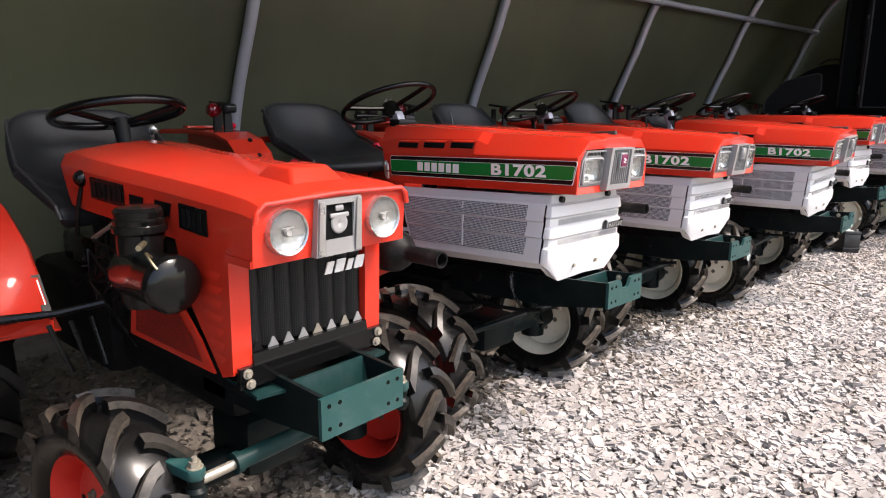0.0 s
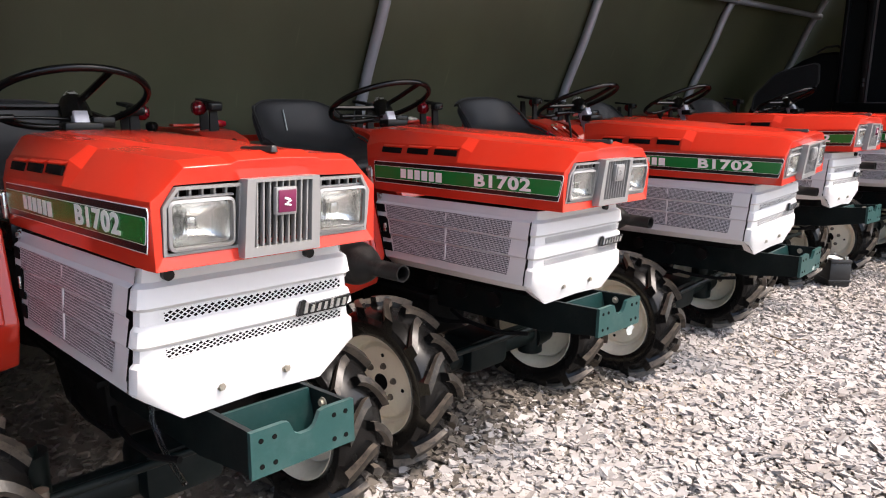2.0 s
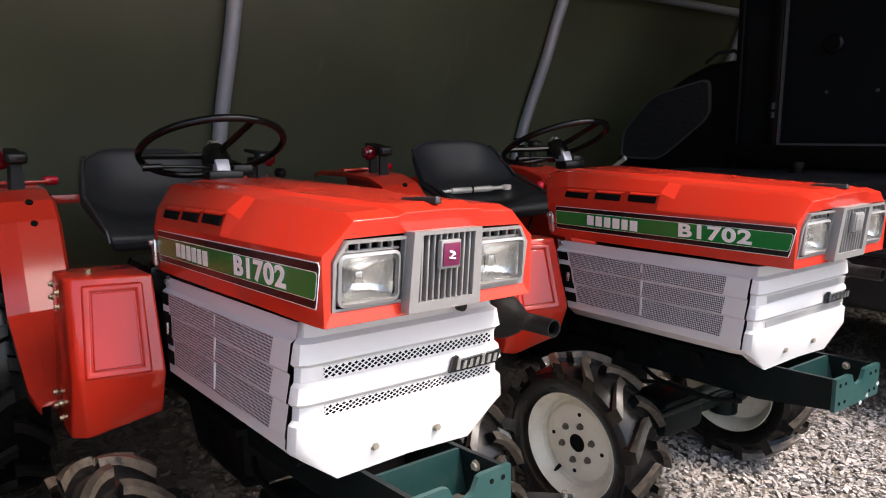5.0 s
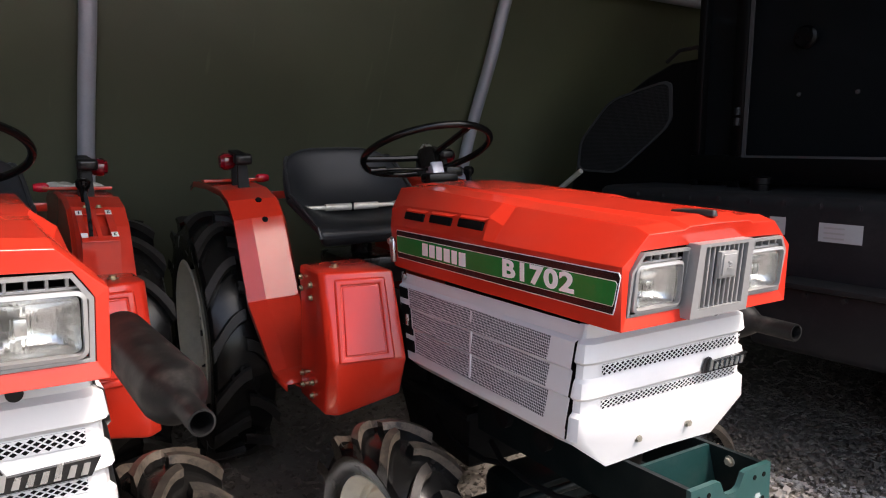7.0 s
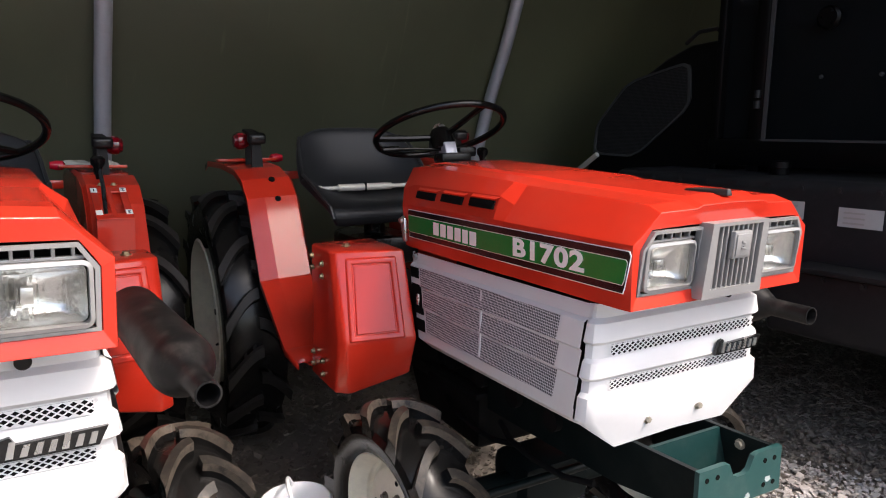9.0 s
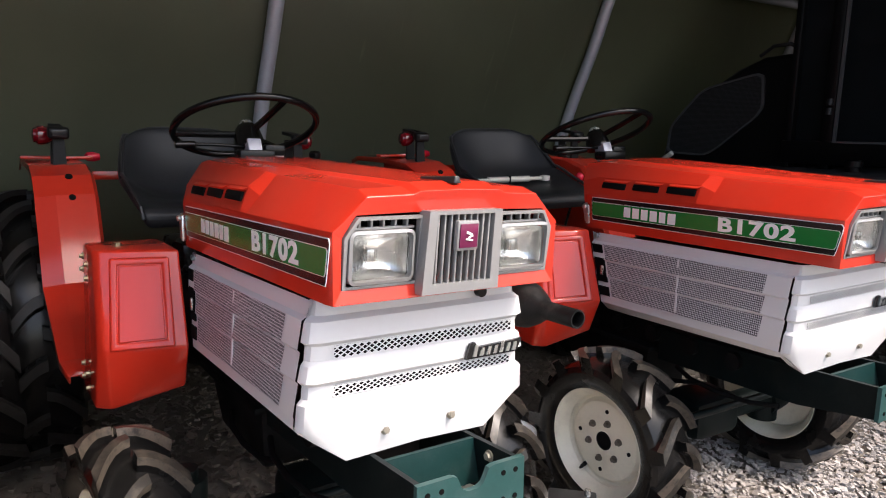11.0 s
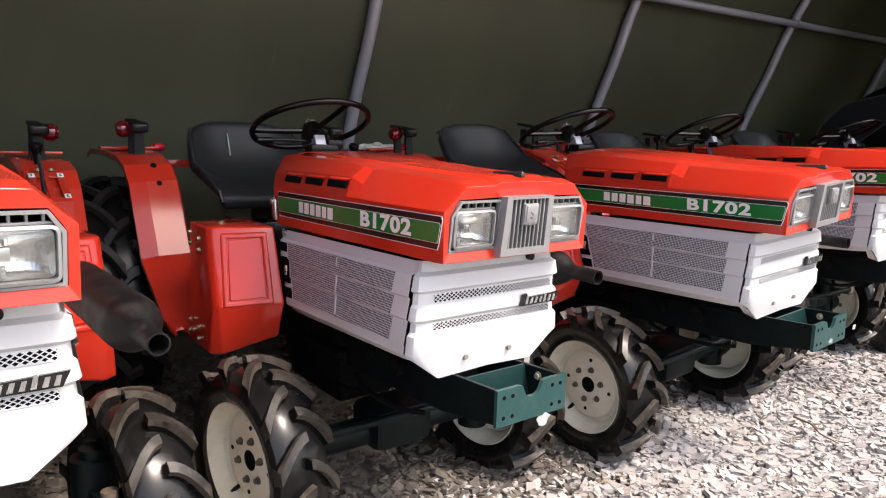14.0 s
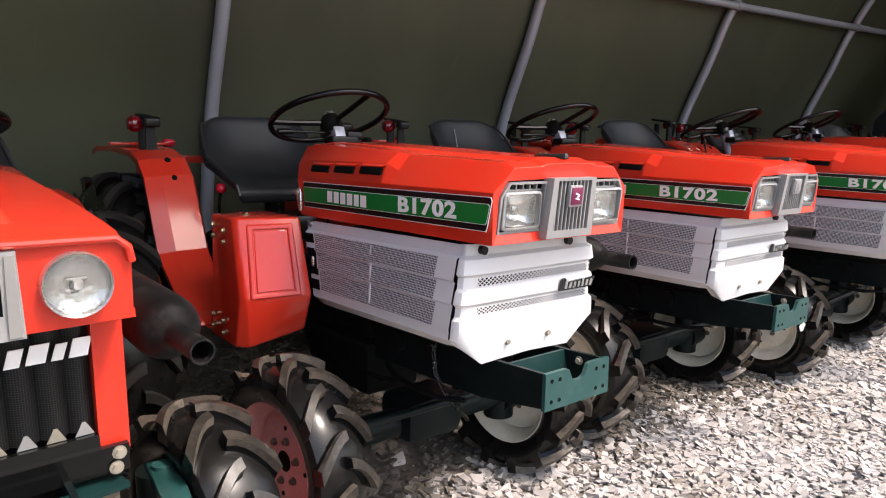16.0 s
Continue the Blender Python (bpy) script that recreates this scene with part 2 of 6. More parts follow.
def cyl(bm, a, b, r1, r2=None, seg=18, caps=True):
    r2 = r1 if r2 is None else r2
    a, b = Vector(a), Vector(b)
    u, w = frame_of(b - a)
    rings = []
    for p, r in ((a, r1), (b, r2)):
        rings.append([bm.verts.new(p + u * (r * math.cos(2 * math.pi * i / seg)) + w * (r * math.sin(2 * math.pi * i / seg))) for i in range(seg)])
    for i in range(seg):
        bm.faces.new((rings[0][i], rings[0][(i + 1) % seg], rings[1][(i + 1) % seg], rings[1][i]))
    if caps:
        bm.faces.new(rings[0])
        bm.faces.new(rings[1][::-1])
    return bm


def tube(bm, pts, r, seg=10, closed=False, caps=True):
    pts = [Vector(p) for p in pts]
    n = len(pts)
    rings, u = [], None
    for i, p in enumerate(pts):
        a = pts[(i - 1) % n] if (i or closed) else p
        b = pts[(i + 1) % n] if (i < n - 1 or closed) else p
        d = (b - a).normalized()
        if u is None:
            u, _ = frame_of(d)
        u = (u - d * u.dot(d)).normalized()
        w = d.cross(u)
        rr = r[i] if isinstance(r, (list, tuple)) else r
        rings.append([bm.verts.new(p + u * (rr * math.cos(2 * math.pi * k / seg)) + w * (rr * math.sin(2 * math.pi * k / seg))) for k in range(seg)])
    for i in range(n if closed else n - 1):
        a, b = rings[i], rings[(i + 1) % n]
        for k in range(seg):
            bm.faces.new((a[k], a[(k + 1) % seg], b[(k + 1) % seg], b[k]))
    if caps and not closed:
        bm.faces.new(rings[0])
        bm.faces.new(rings[-1][::-1])
    return bm


def lathe(bm, prof, seg=36, m=Matrix(), close=False):
    """Turns a profile of (along x, radius) about the x axis."""
    rings = []
    for x, r in prof:
        rings.append([bm.verts.new(m @ Vector((x, r * math.cos(2 * math.pi * k / seg), r * math.sin(2 * math.pi * k / seg)))) for k in range(seg)])
    for i in range(len(prof) if close else len(prof) - 1):
        a, b = rings[i], rings[(i + 1) % len(prof)]
        for k in range(seg):
            bm.faces.new((a[k], a[(k + 1) % seg], b[(k + 1) % seg], b[k]))
    return bm


def slab(bm, poly, push):
    """A polygon of points pushed along a vector into a closed slab."""
    a = [bm.verts.new(Vector(p)) for p in poly]
    b = [bm.verts.new(Vector(p) + Vector(push)) for p in poly]
    bm.faces.new(a)
    bm.faces.new(b[::-1])
    for i in range(len(a)):
        bm.faces.new((a[i], b[i], b[(i + 1) % len(a)], a[(i + 1) % len(a)]))
    return bm


def ring_slab(bm, outer, inner, push):
    """A flat frame between two outlines of equally many points, with thickness."""
    p = Vector(push)
    o = [bm.verts.new(Vector(v)) for v in outer]
    i = [bm.verts.new(Vector(v)) for v in inner]
    o2 = [bm.verts.new(Vector(v) + p) for v in outer]
    i2 = [bm.verts.new(Vector(v) + p) for v in inner]
    n = len(o)
    for k in range(n):
        j = (k + 1) % n
        bm.faces.new((o[k], o[j], i[j], i[k]))
        bm.faces.new((o2[k], i2[k], i2[j], o2[j]))
        bm.faces.new((o[k], o2[k], o2[j], o[j]))
        bm.faces.new((i[k], i[j], i2[j], i2[k]))
    return bm


def grid(bm, rows, cap=False):
    vs = [[bm.verts.new(Vector(p)) for p in row] for row in rows]
    for a, b in zip(vs, vs[1:]):
        for k in range(len(a) - 1):
            bm.faces.new((a[k], a[k + 1], b[k + 1], b[k]))
    return vs


def B():
    return bmesh.new()


def mirror_row(half):
    """From a half profile of (x, y, z), from the -x edge to the middle, the whole one."""
    return [(-x, y, z) for x, y, z in half] + [(x, y, z) for x, y, z in reversed(half[:-1])]


def text_mesh(text, size, depth, bold):
    cu = bpy.data.curves.new("lettering", "FONT")
    cu.body, cu.size, cu.extrude, cu.offset = text, size, depth, bold
    cu.align_x, cu.align_y = "CENTER", "CENTER"
    cu.resolution_u = 4
    cu.space_character = 1.1
    tmp = bpy.data.objects.new("lettering", cu)
    scene.collection.objects.link(tmp)
    dg = bpy.context.evaluated_depsgraph_get()
    me = bpy.data.meshes.new_from_object(tmp.evaluated_get(dg))
    bpy.data.objects.remove(tmp)
    return me


# ---- wheels ----
def tyre_meshes(R, W, rim, lugs, depth):
    """The carcass and the lug bars of a farm tyre, centred at the origin, axle along x."""
    h = W / 2
    rc = R - depth
    prof = [(-h * 0.62, rim * 0.97), (-h * 0.80, rim * 1.02), (-h * 0.97, rim + (rc - rim) * 0.35), (-h, rim + (rc - rim) * 0.62),
            (-h * 0.97, rc - 0.026), (-h * 0.90, rc - 0.014), (-h * 0.62, rc - 0.003), (-h * 0.3, rc + 0.001), (0, rc + 0.002)]
    prof = prof + [(-x, r) for x, r in reversed(prof[:-1])]
    bm = B()
    lathe(bm, prof, 56)
    car = bm
    bm = B()
    steps = 5
    dth = 2 * math.pi / lugs
    for s in (-1, 1):
        for k in range(lugs):
            th0 = k * dth + (0.5 * dth if s > 0 else 0)
            vs = []
            for i in range(steps + 1):
                f = i / steps
                x = s * h * (-0.04 + 1.08 * f)
                th = th0 + 0.62 * dth * f ** 1.7
                wid = (0.105 + 0.055 * f * f) * dth
                base = rc - (0.002 + 0.026 * max(0, f - 0.45) / 0.55)
                top = R - 0.016 * f ** 2.5
                mid = base + (top - base) * 0.50
                vs.append([bm.verts.new((x * (1 - .05 * (r < top)), r * math.cos(a), r * math.sin(a))) for r, a in
                           ((base, th - wid * 1.35), (mid, th - wid * 1.02), (top, th - wid * 0.88), (top, th + wid * 0.78), (mid, th + wid * 0.98), (base, th + wid * 1.35))])
            for i, (a, b) in enumerate(zip(vs, vs[1:])):
                for j in range(5):
                    f = bm.faces.new((a[j], a[j + 1], b[j + 1], b[j]))
                    f.material_index = 2 if j == 2 else (1 if j in (1, 3) else 0)
            for e in (vs[0], vs[-1]):
                bm.faces.new(e)
    return car, bm


def rim_bm(r, w, out):
    """A pressed disc wheel; out is the sign of its outer side along x."""
    bm = B()
    h = w / 2
    prof = [(-h, r * 1.04), (-h - 0.004, r * 1.0), (-h + 0.012, r * 0.93), (-h * 0.4, r * 0.86), (h * 0.4, r * 0.84), (h - 0.012, r * 0.92), (h + 0.004, r * 1.0), (h, r * 1.04)]
    lathe(bm, [(x * out, q) for x, q in prof], 44)
    disc = [(h * 0.66, r * 0.90), (h * 0.40, r * 0.865), (h * 0.12, r * 0.83), (h * 0.08, r * 0.79), (h * 0.16, r * 0.755), (h * 0.30, r * 0.72), (h * 0.34, r * 0.68), (h * 0.35, r * 0.50),
            (h * 0.36, r * 0.30), (h * 0.36, r * 0.165), (h * 0.28, r * 0.165), (h * 0.28, r * 0.30), (h * 0.20, r * 0.66), (h * 0.0, r * 0.80), (h * 0.4, r * 0.90)]
    lathe(bm, [(x * out, q) for x, q in disc], 44, close=True)
    return bm


_cache = {}


def shared(key, make, mats):
    """One mesh for alike pieces, kept under a key."""
    if key not in _cache:
        bm = make()
        bmesh.ops.recalc_face_normals(bm, faces=bm.faces)
        me = bpy.data.meshes.new(key)
        bm.to_mesh(me)
        bm.free()
        for m in mats:
            me.materials.append(m)
        for p in me.polygons:
            p.use_smooth = True
        me.set_sharp_from_angle(angle=radians(35))
        _cache[key] = me
    return _cache[key]


def piece(name, me, parent, m=Matrix(), label=""):
    ob = new(name, me)
    ob.parent = parent
    ob.matrix_local = m
    if label:
        ob["label"] = label
    return ob


def wheel(parent, name, place, R, W, rim_r, lugs, out, rim_mat, depth=0.033, steer=0.0, turn=0.0, nuts=6):
    wide = .74 if R < .3 else .98
    rim = piece(name, shared(f"{name}_{rim_r}_{out}_{rim_mat.name}", lambda: rim_bm(rim_r, W * wide, out), [rim_mat]), parent,
                pose(*place, 0, 0, steer) @ pose(0, 0, 0, turn))
    key = f"{R}_{W}_{lugs}"
    if f"tyre_{key}" not in _cache:
        car, lug = tyre_meshes(R, W, rim_r, lugs, depth)
        shared(f"tyre_{key}", lambda: car, [RUBBER])
        shared(f"lugs_{key}", lambda: lug, [RUBBER, LUGSIDE if R < .3 else LUGBLACK, LUGTOP if R < .3 else LUGBLACK])
    piece("tyre", _cache[f"tyre_{key}"], rim, label="black ribbed rubber tyre")
    piece("tyre_tread", _cache[f"lugs_{key}"], rim, label="chevron lugs with dusty brown edges")
    hx = out * W * wide / 2
    piece("hub", shared(f"hub_{rim_r}_{W}_{out}", lambda: lathe(B(), [(hx * .10, 0.0), (hx * .10, rim_r * 0.172), (hx * .375, rim_r * 0.172), (hx * .40, rim_r * 0.155), (hx * .33, rim_r * 0.14), (hx * .31, 0.0)], 28), [DARK]), rim)
    piece("tyre_valve", shared(f"valve_{rim_r}", lambda: cyl(cyl(B(), (0, 0, 0), (.022, 0, -.006), .006, seg=10), (.022, 0, -.006), (.030, 0, -.008), .004, seg=8), [BLACKPLASTIC]), rim,
          pose(hx * .14, rim_r * .62, -rim_r * .47, 0, 0, 0 if out > 0 else 180), "black rubber tyre valve")
    for a in (.35, 1.95, 3.5, 5.1):
        piece("disc_hole", shared("disc_hole", lambda: cyl(B(), (-.0012, 0, 0), (.0012, 0, 0), .0062, seg=12), [DARK]), rim, pose(hx * .348 + out * .0008, rim_r * .57 * math.cos(a), rim_r * .57 * math.sin(a)))
    for i in range(nuts):
        a = 2 * math.pi * i / nuts
        piece("wheel_nut", shared(f"nut_{rim_r}", lambda: cyl(cyl(B(), (-0.008, 0, 0), (0.004, 0, 0), rim_r * 0.066, seg=12), (0.0, 0, 0), (0.012, 0, 0), rim_r * 0.046, seg=6), [NUTDARK]), rim,
              pose(hx * 0.36, rim_r * 0.36 * math.cos(a), rim_r * 0.36 * math.sin(a), 0, 0, 0 if out > 0 else 180))
    return rim


# ---- the green-striped tractor ----
FW_Y, RW_Y, PIVOT_Y = 0.53, 1.80, 1.64


def bolt(parent, place, axis="y", r=0.007, m=None, name="bolt"):
    """A hexagon bolt head facing -y (or -x, or up)."""
    me = shared(f"bolt_{axis}_{r}_{(m or BRASS).name}", lambda: cyl(cyl(B(), (0, 0, 0), (0, -0.003, 0), r * 1.5, seg=12), (0, -0.002, 0), (0, -0.009, 0), r, seg=6), [m or BRASS])
    rot = {"y": (0, 0, 0), "x": (0, 0, -90), "z": (-90, 0, 0)}[axis]
    return piece(name, me, parent, pose(*place, *rot))


def hood_part(t):
    bm = B()
    H = [  # rows from nose to dash: (x, y, z) from the side's foot over the decal's top and the shoulder to the middle
        [(.215, .010, .836), (.217, .008, .946), (.200, .006, .960), (.163, .004, .996), (.088, -.004, .999), (.077, -.006, 1.004), (0, -.008, 1.006)],
        [(.219, .032, .836), (.2195, .030, .946), (.200, .032, .968), (.160, .036, 1.006), (.086, .036, 1.009), (.075, .036, 1.016), (0, .034, 1.018)],
        [(.220, .34, .832), (.2205, .34, .943), (.196, .34, .974), (.160, .34, 1.014), (.098, .34, 1.018), (.086, .34, 1.024), (0, .34, 1.026)],
        [(.220, .375, .831), (.2205, .375, .943), (.194, .375, .976), (.161, .375, 1.015), (.10, .375, 1.019), (.088, .375, 1.025), (0, .375, 1.027)],
        [(.220, .415, .830), (.2205, .415, .943), (.203, .415, .992), (.166, .415, 1.020), (.102, .415, 1.023), (.09, .415, 1.028), (0, .415, 1.030)],
        [(.220, .81, .824), (.2205, .815, .936), (.203, .82, .988), (.166, .825, 1.034), (.11, .83, 1.038), (.10, .84, 1.042), (0, .84, 1.043)],
        [(.218, .850, .824), (.217, .870, .928), (.200, .895, .972), (.158, .920, 1.026), (.11, .925, 1.031), (.10, .925, 1.035), (0, .925, 1.036)],
    ]
    rows = grid(bm, [mirror_row(h) for h in H])
    # turned-in lower lip
    for j in (0, -1):
        edge = [r[j] for r in rows]
        inn = [bm.verts.new(v.co + Vector((0.016 if j == 0 else -0.016, 0, 0.002))) for v in edge]
        for k in range(len(edge) - 1):
            bm.faces.new((edge[k], edge[k + 1], inn[k + 1], inn[k]))
    # nose: frame round the lamp opening
    nose = rows[0]
    n = len(nose)
    # points of the opening that answer to the outline points, left to right over the top
    op = mirror_row([(.201, .014, .858), (.202, .007, .936), (.196, .006, .946), (.180, .005, .969), (.088, .004, .971), (.077, .003, .971), (0, .003, .971)])
    inner = [bm.verts.new(p) for p in op]
    back = [bm.verts.new((p[0] * .985, p[1] + .05, p[2])) for p in op]
    for k in range(n - 1):
        bm.faces.new((nose[k], nose[k + 1], inner[k + 1], inner[k]))
        bm.faces.new((inner[k], inner[k + 1], back[k + 1], back[k]))
    low = [nose[0], nose[-1]]
    bm.faces.new((low[0], inner[0], inner[-1], low[1]))
    bm.faces.new((inner[0], back[0], back[-1], inner[-1]))
    lip = [bm.verts.new(v.co + Vector((0, .02, .001))) for v in low]
    bm.faces.new((low[0], low[1], lip[1], lip[0]))
    ob = finish(bm, "hood", RED, t, "glossy orange-red sheet steel bonnet", angle=180)
    md = ob.modifiers.new("edge", "BEVEL")
    md.width, md.segments, md.limit_method, md.angle_limit, md.harden_normals = 0.006, 3, "ANGLE", radians(12), True
    bm = B()
    slab(bm, [(-.19, .845, .84), (.19, .845, .84), (.195, .87, .93), (.145, .905, 1.008), (-.145, .905, 1.008), (-.195, .87, .93)], (0, .012, 0))
    part("dash_panel", bm, BLACK, ob, "black dashboard plate")
    # louvre slots with raised brows
    for y in (.424, .5565, .689):
        z = .971 - .022 * (y - .424)
        bm = B()
        box(bm, (-.2125, y + .050, z), (.006, .100, .019), .0015, (0, 18, 0))
        part("louvre_slot", bm, DARK, ob)
        bm = B()
        slab(bm, [(-.205, y - .014, z + .016), (-.205, y + .098, z + .015), (-.2128, y + .094, z + .0105), (-.2128, y - .004, z + .0115)], (0, 0, .0025))
        part("louvre_brow", bm, RED, ob)
    # latch on the side and handle on top
    bm = B()
    slab(bm, [(-.2215, .828, .838), (-.2215, .846, .834), (-.2205, .862, .898), (-.2205, .846, .906), (-.2205, .834, .900)], (-.010, 0, 0))
    bmesh.ops.bevel(bm, geom=list(bm.edges), offset=.004, segments=2, affect="EDGES", profile=.5)
    cyl(bm, (-.218, .848, .892), (-.237, .848, .892), .007, seg=12)
    part("bonnet_latch", bm, CHROME, ob, "small plated side latch")
    bm = B()
    v = [bm.verts.new(p) for p in ((-.007, .006, 1.014), (.007, .006, 1.014), (.021, .092, 1.017), (-.021, .092, 1.017),
                                   (-.0045, .008, 1.026), (.0045, .008, 1.026), (.018, .090, 1.0225), (-.018, .090, 1.0225))]
    for f in ((0, 1, 2, 3), (4, 5, 6, 7), (0, 1, 5, 4), (1, 2, 6, 5), (2, 3, 7, 6), (3, 0, 4, 7)):
        bm.faces.new([v[k] for k in f])
    bmesh.ops.recalc_face_normals(bm, faces=bm.faces)
    bmesh.ops.bevel(bm, geom=list(bm.edges), offset=.002, segments=2, affect="EDGES", profile=.5)
    part("bonnet_handle", bm, HANDLE, ob, "dark grey wedge-shaped handle")
    return ob


def decal_part(hood):
    bm = B()
    x = -.2208

    def strip(y0, y1, z0, z1, lift):
        def at_(y, z):
            return (x - lift, y, z - .0165 * y)
        f0, f1 = (z0 - .865) / .073, (z1 - .865) / .073
        low, high = y0 + .012 - .012 * f0, y0 + .012 - .012 * f1
        return [at_(low + .004, z0), at_(low, z0 + .15 * (z1 - z0)), at_(high, z1 - .1 * (z1 - z0)), at_(high + .004, z1),
                at_(y1 - .003, z1), at_(y1, z1 - .12 * (z1 - z0)), at_(y1 - .003, z0 + .1 * (z1 - z0)), at_(y1 - .007, z0)]
    slab(bm, strip(.006, .826, .865, .938, .0012), (.001, 0, 0))
    part("side_decal", bm, DECALWHITE, hood, "green and black striped decal")
    d2 = B()
    slab(d2, strip(.0075, .8245, .8665, .9365, .0020), (.001, 0, 0))
    part("decal_band", d2, DECALBLACK, hood, "black outer band with pale pinstripe")
    d3 = B()
    slab(d3, strip(.0095, .8225, .8795, .9235, .0028), (.001, 0, 0))
    part("decal_pinstripe", d3, DECALWHITE, hood)
    d4 = B()
    slab(d4, strip(.0105, .8215, .8805, .9225, .0034), (.001, 0, 0))
    part("decal_field", d4, DECALGREEN, hood, "bright green field")
    me = _cache.get("number") or text_mesh("B1702", .050, .0006, .0017)
    _cache["number"] = me
    if not me.materials:
        me.materials.append(DECALWHITE)
    turn = Matrix(((0, 0, -1), (-1, 0, 0), (0, 1, 0))).to_4x4()
    piece("model_number", me, hood, pose(x - .0048, .226, .8977, -.95) @ turn @ Matrix.Diagonal((1.60, .98, 1, 1)), "white model number lettering")
    # the maker's name as plain blocks
    y = .678
    for w in (.027, .026, .026, .027, .023, .028):
        bm = B()
        slab(bm, [(x - .0038, y, .8760), (x - .0038, y - w, .8765), (x - .0038, y - w, .9070), (x - .0038, y, .9065)], (-.0006, 0, 0))
        part("name_block", bm, DECALWHITE, hood, "plain white block")
        y -= w + .0088


def onto_nose(bm):
    """Fits lamp and grille pieces to the bonnet's narrow, forward-leaning nose."""
    for v in bm.verts:
        v.co.x *= .945
        v.co.y += .020 - .09 * (v.co.z - .85)
    return bm


def lamp_part(t, s):
    """A rectangular headlamp; s: side along x."""
    bm = B()
    cx, cz, w, h = s * .1450, .9055, .116, .080

    def rr(w, h, r, y, n=4):
        pts = []
        for sx, sz, a0 in ((1, 1, 0), (-1, 1, 90), (-1, -1, 180), (1, -1, 270)):
            for i in range(n + 1):
                a = radians(a0 + 90 * i / n)
                pts.append((cx + sx * (w / 2 - r) + r * math.cos(a), y, cz + sz * (h / 2 - r) + r * math.sin(a)))
        return pts
    ring_slab(bm, rr(w + .002, h + .002, .012, -.012), rr(w - .008, h - .008, .008, -.014), (0, .018, 0))
    f = part("headlamp_bezel", onto_nose(bm), SILVER, t, "grey bezel of a rectangular headlamp")
    bm = B()
    rows = [rr(w - .012, h - .012, .008, .004), rr(w * .75, h * .72, .01, .02), rr(w * .3, h * .35, .008, .032)]
    vs = [[bm.verts.new(p) for p in r] for r in rows]
    for a, b in zip(vs, vs[1:]):
        for k in range(len(a)):
            bm.faces.new((a[k], a[(k + 1) % len(a)], b[(k + 1) % len(a)], b[k]))
    bm.faces.new(vs[-1])
    part("reflector", onto_nose(bm), REFLECTOR, f)
    bm = B()
    box(bm, (cx - .012, .014, cz + .002), (.016, .014, .020), .003)
    part("bulb_holder", onto_nose(bm), CHROME, f)
    bm = B()
    rows = [rr(w - .013, h - .013, .008, -.006), rr(w - .020, h - .020, .008, -.013), rr(w * .5, h * .5, .008, -.016)]
    vs = [[bm.verts.new(p) for p in r] for r in rows]
    for a, b in zip(vs, vs[1:]):
        for k in range(len(a)):
            bm.faces.new((a[k], a[(k + 1) % len(a)], b[(k + 1) % len(a)], b[k]))
    bm.faces.new(vs[-1])
    g = part("lamp_glass", onto_nose(bm), GLASS, f, "clear ribbed glass")
    g.visible_shadow = False


def grille_part(t):
    bm = B()
    slab(bm, [(-.212, .036, .855), (.212, .036, .855), (.212, .036, .94), (.190, .036, .97), (-.190, .036, .97), (-.212, .036, .94)], (0, .006, 0))
    part("lamp_housing", onto_nose(bm), DARK, t, "dark back of the lamp opening")
    # pale surround of the opening, with a row of small slots above each lamp
    for s in (-1, 1):
        bm = B()
        o = [(s * .211, -.006, .858), (s * .212, -.010, .937), (s * .190, -.012, .967), (s * .074, -.012, .967), (s * .074, -.006, .858)]
        i = [(s * .205, -.006, .863), (s * .206, -.010, .934), (s * .187, -.012, .962), (s * .078, -.012, .962), (s * .078, -.006, .863)]
        ring_slab(bm, o, i, (0, .012, 0))
        box(bm, (s * .143, .0, .8605), (.118, .014, .005), .001)
        box(bm, (s * .140, .002, .9490), (.112, .012, .004), .001)
        for k in range(5):
            box(bm, (s * (.098 + .0215 * k), .002, .955), (.004, .012, .013), .0008)
        part("lamp_surround", onto_nose(bm), SILVER, t, "grey plastic lamp surround")
    bm = B()
    o = [(-.079, -.030, .842), (.079, -.030, .842), (.074, -.032, .974), (-.074, -.032, .974)]
    i = [(-.060, -.030, .858), (.060, -.030, .858), (.058, -.032, .968), (-.058, -.032, .968)]
    ring_slab(bm, o, i, (0, .03, 0))
    gf = part("grille_frame", onto_nose(bm), SILVER, t, "grey plastic centre grille")
    for k in range(9):
        bm = B()
        x = -.052 + k * .013
        box(bm, (x, -.020, .913), (.0036, .012, .112), .0008)
        part("grille_bar", onto_nose(bm), SILVER, gf)
    bm = B()
    box(bm, (0, -.032, .934), (.044, .012, .048), .003)
    part("badge", onto_nose(bm), SILVER, gf, "raised badge block")
    bm = B()
    box(bm, (0, -.0385, .934), (.036, .004, .038), .001)
    part("badge_face", onto_nose(bm), PURPLE, gf, "purple badge face with a small pale mark")
    bm = B()
    box(bm, (-.001, -.0415, .938), (.012, .002, .004), .0008, (0, 20, 0))
    box(bm, (.002, -.0415, .933), (.010, .002, .003), .0008, (0, -25, 0))
    box(bm, (0, -.0415, .928), (.014, .002, .003), .0008, (0, 10, 0))
    part("badge_mark", onto_nose(bm), DECALWHITE, gf)


BANDS = [(.826, -.012), (.801, -.010), (.793, .000), (.760, .003), (.7525, -.0055), (.7275, -.0055), (.721, .000), (.694, .003), (.6855, -.0055), (.6635, -.0055), (.656, .001), (.612, .001)]
SIDE_BANDS = [(.826, -.010), (.800, -.008), (.794, .001), (.746, .004), (.741, -.001), (.694, .003), (.689, -.002), (.634, .002), (.630, .000), (.611, .0)]


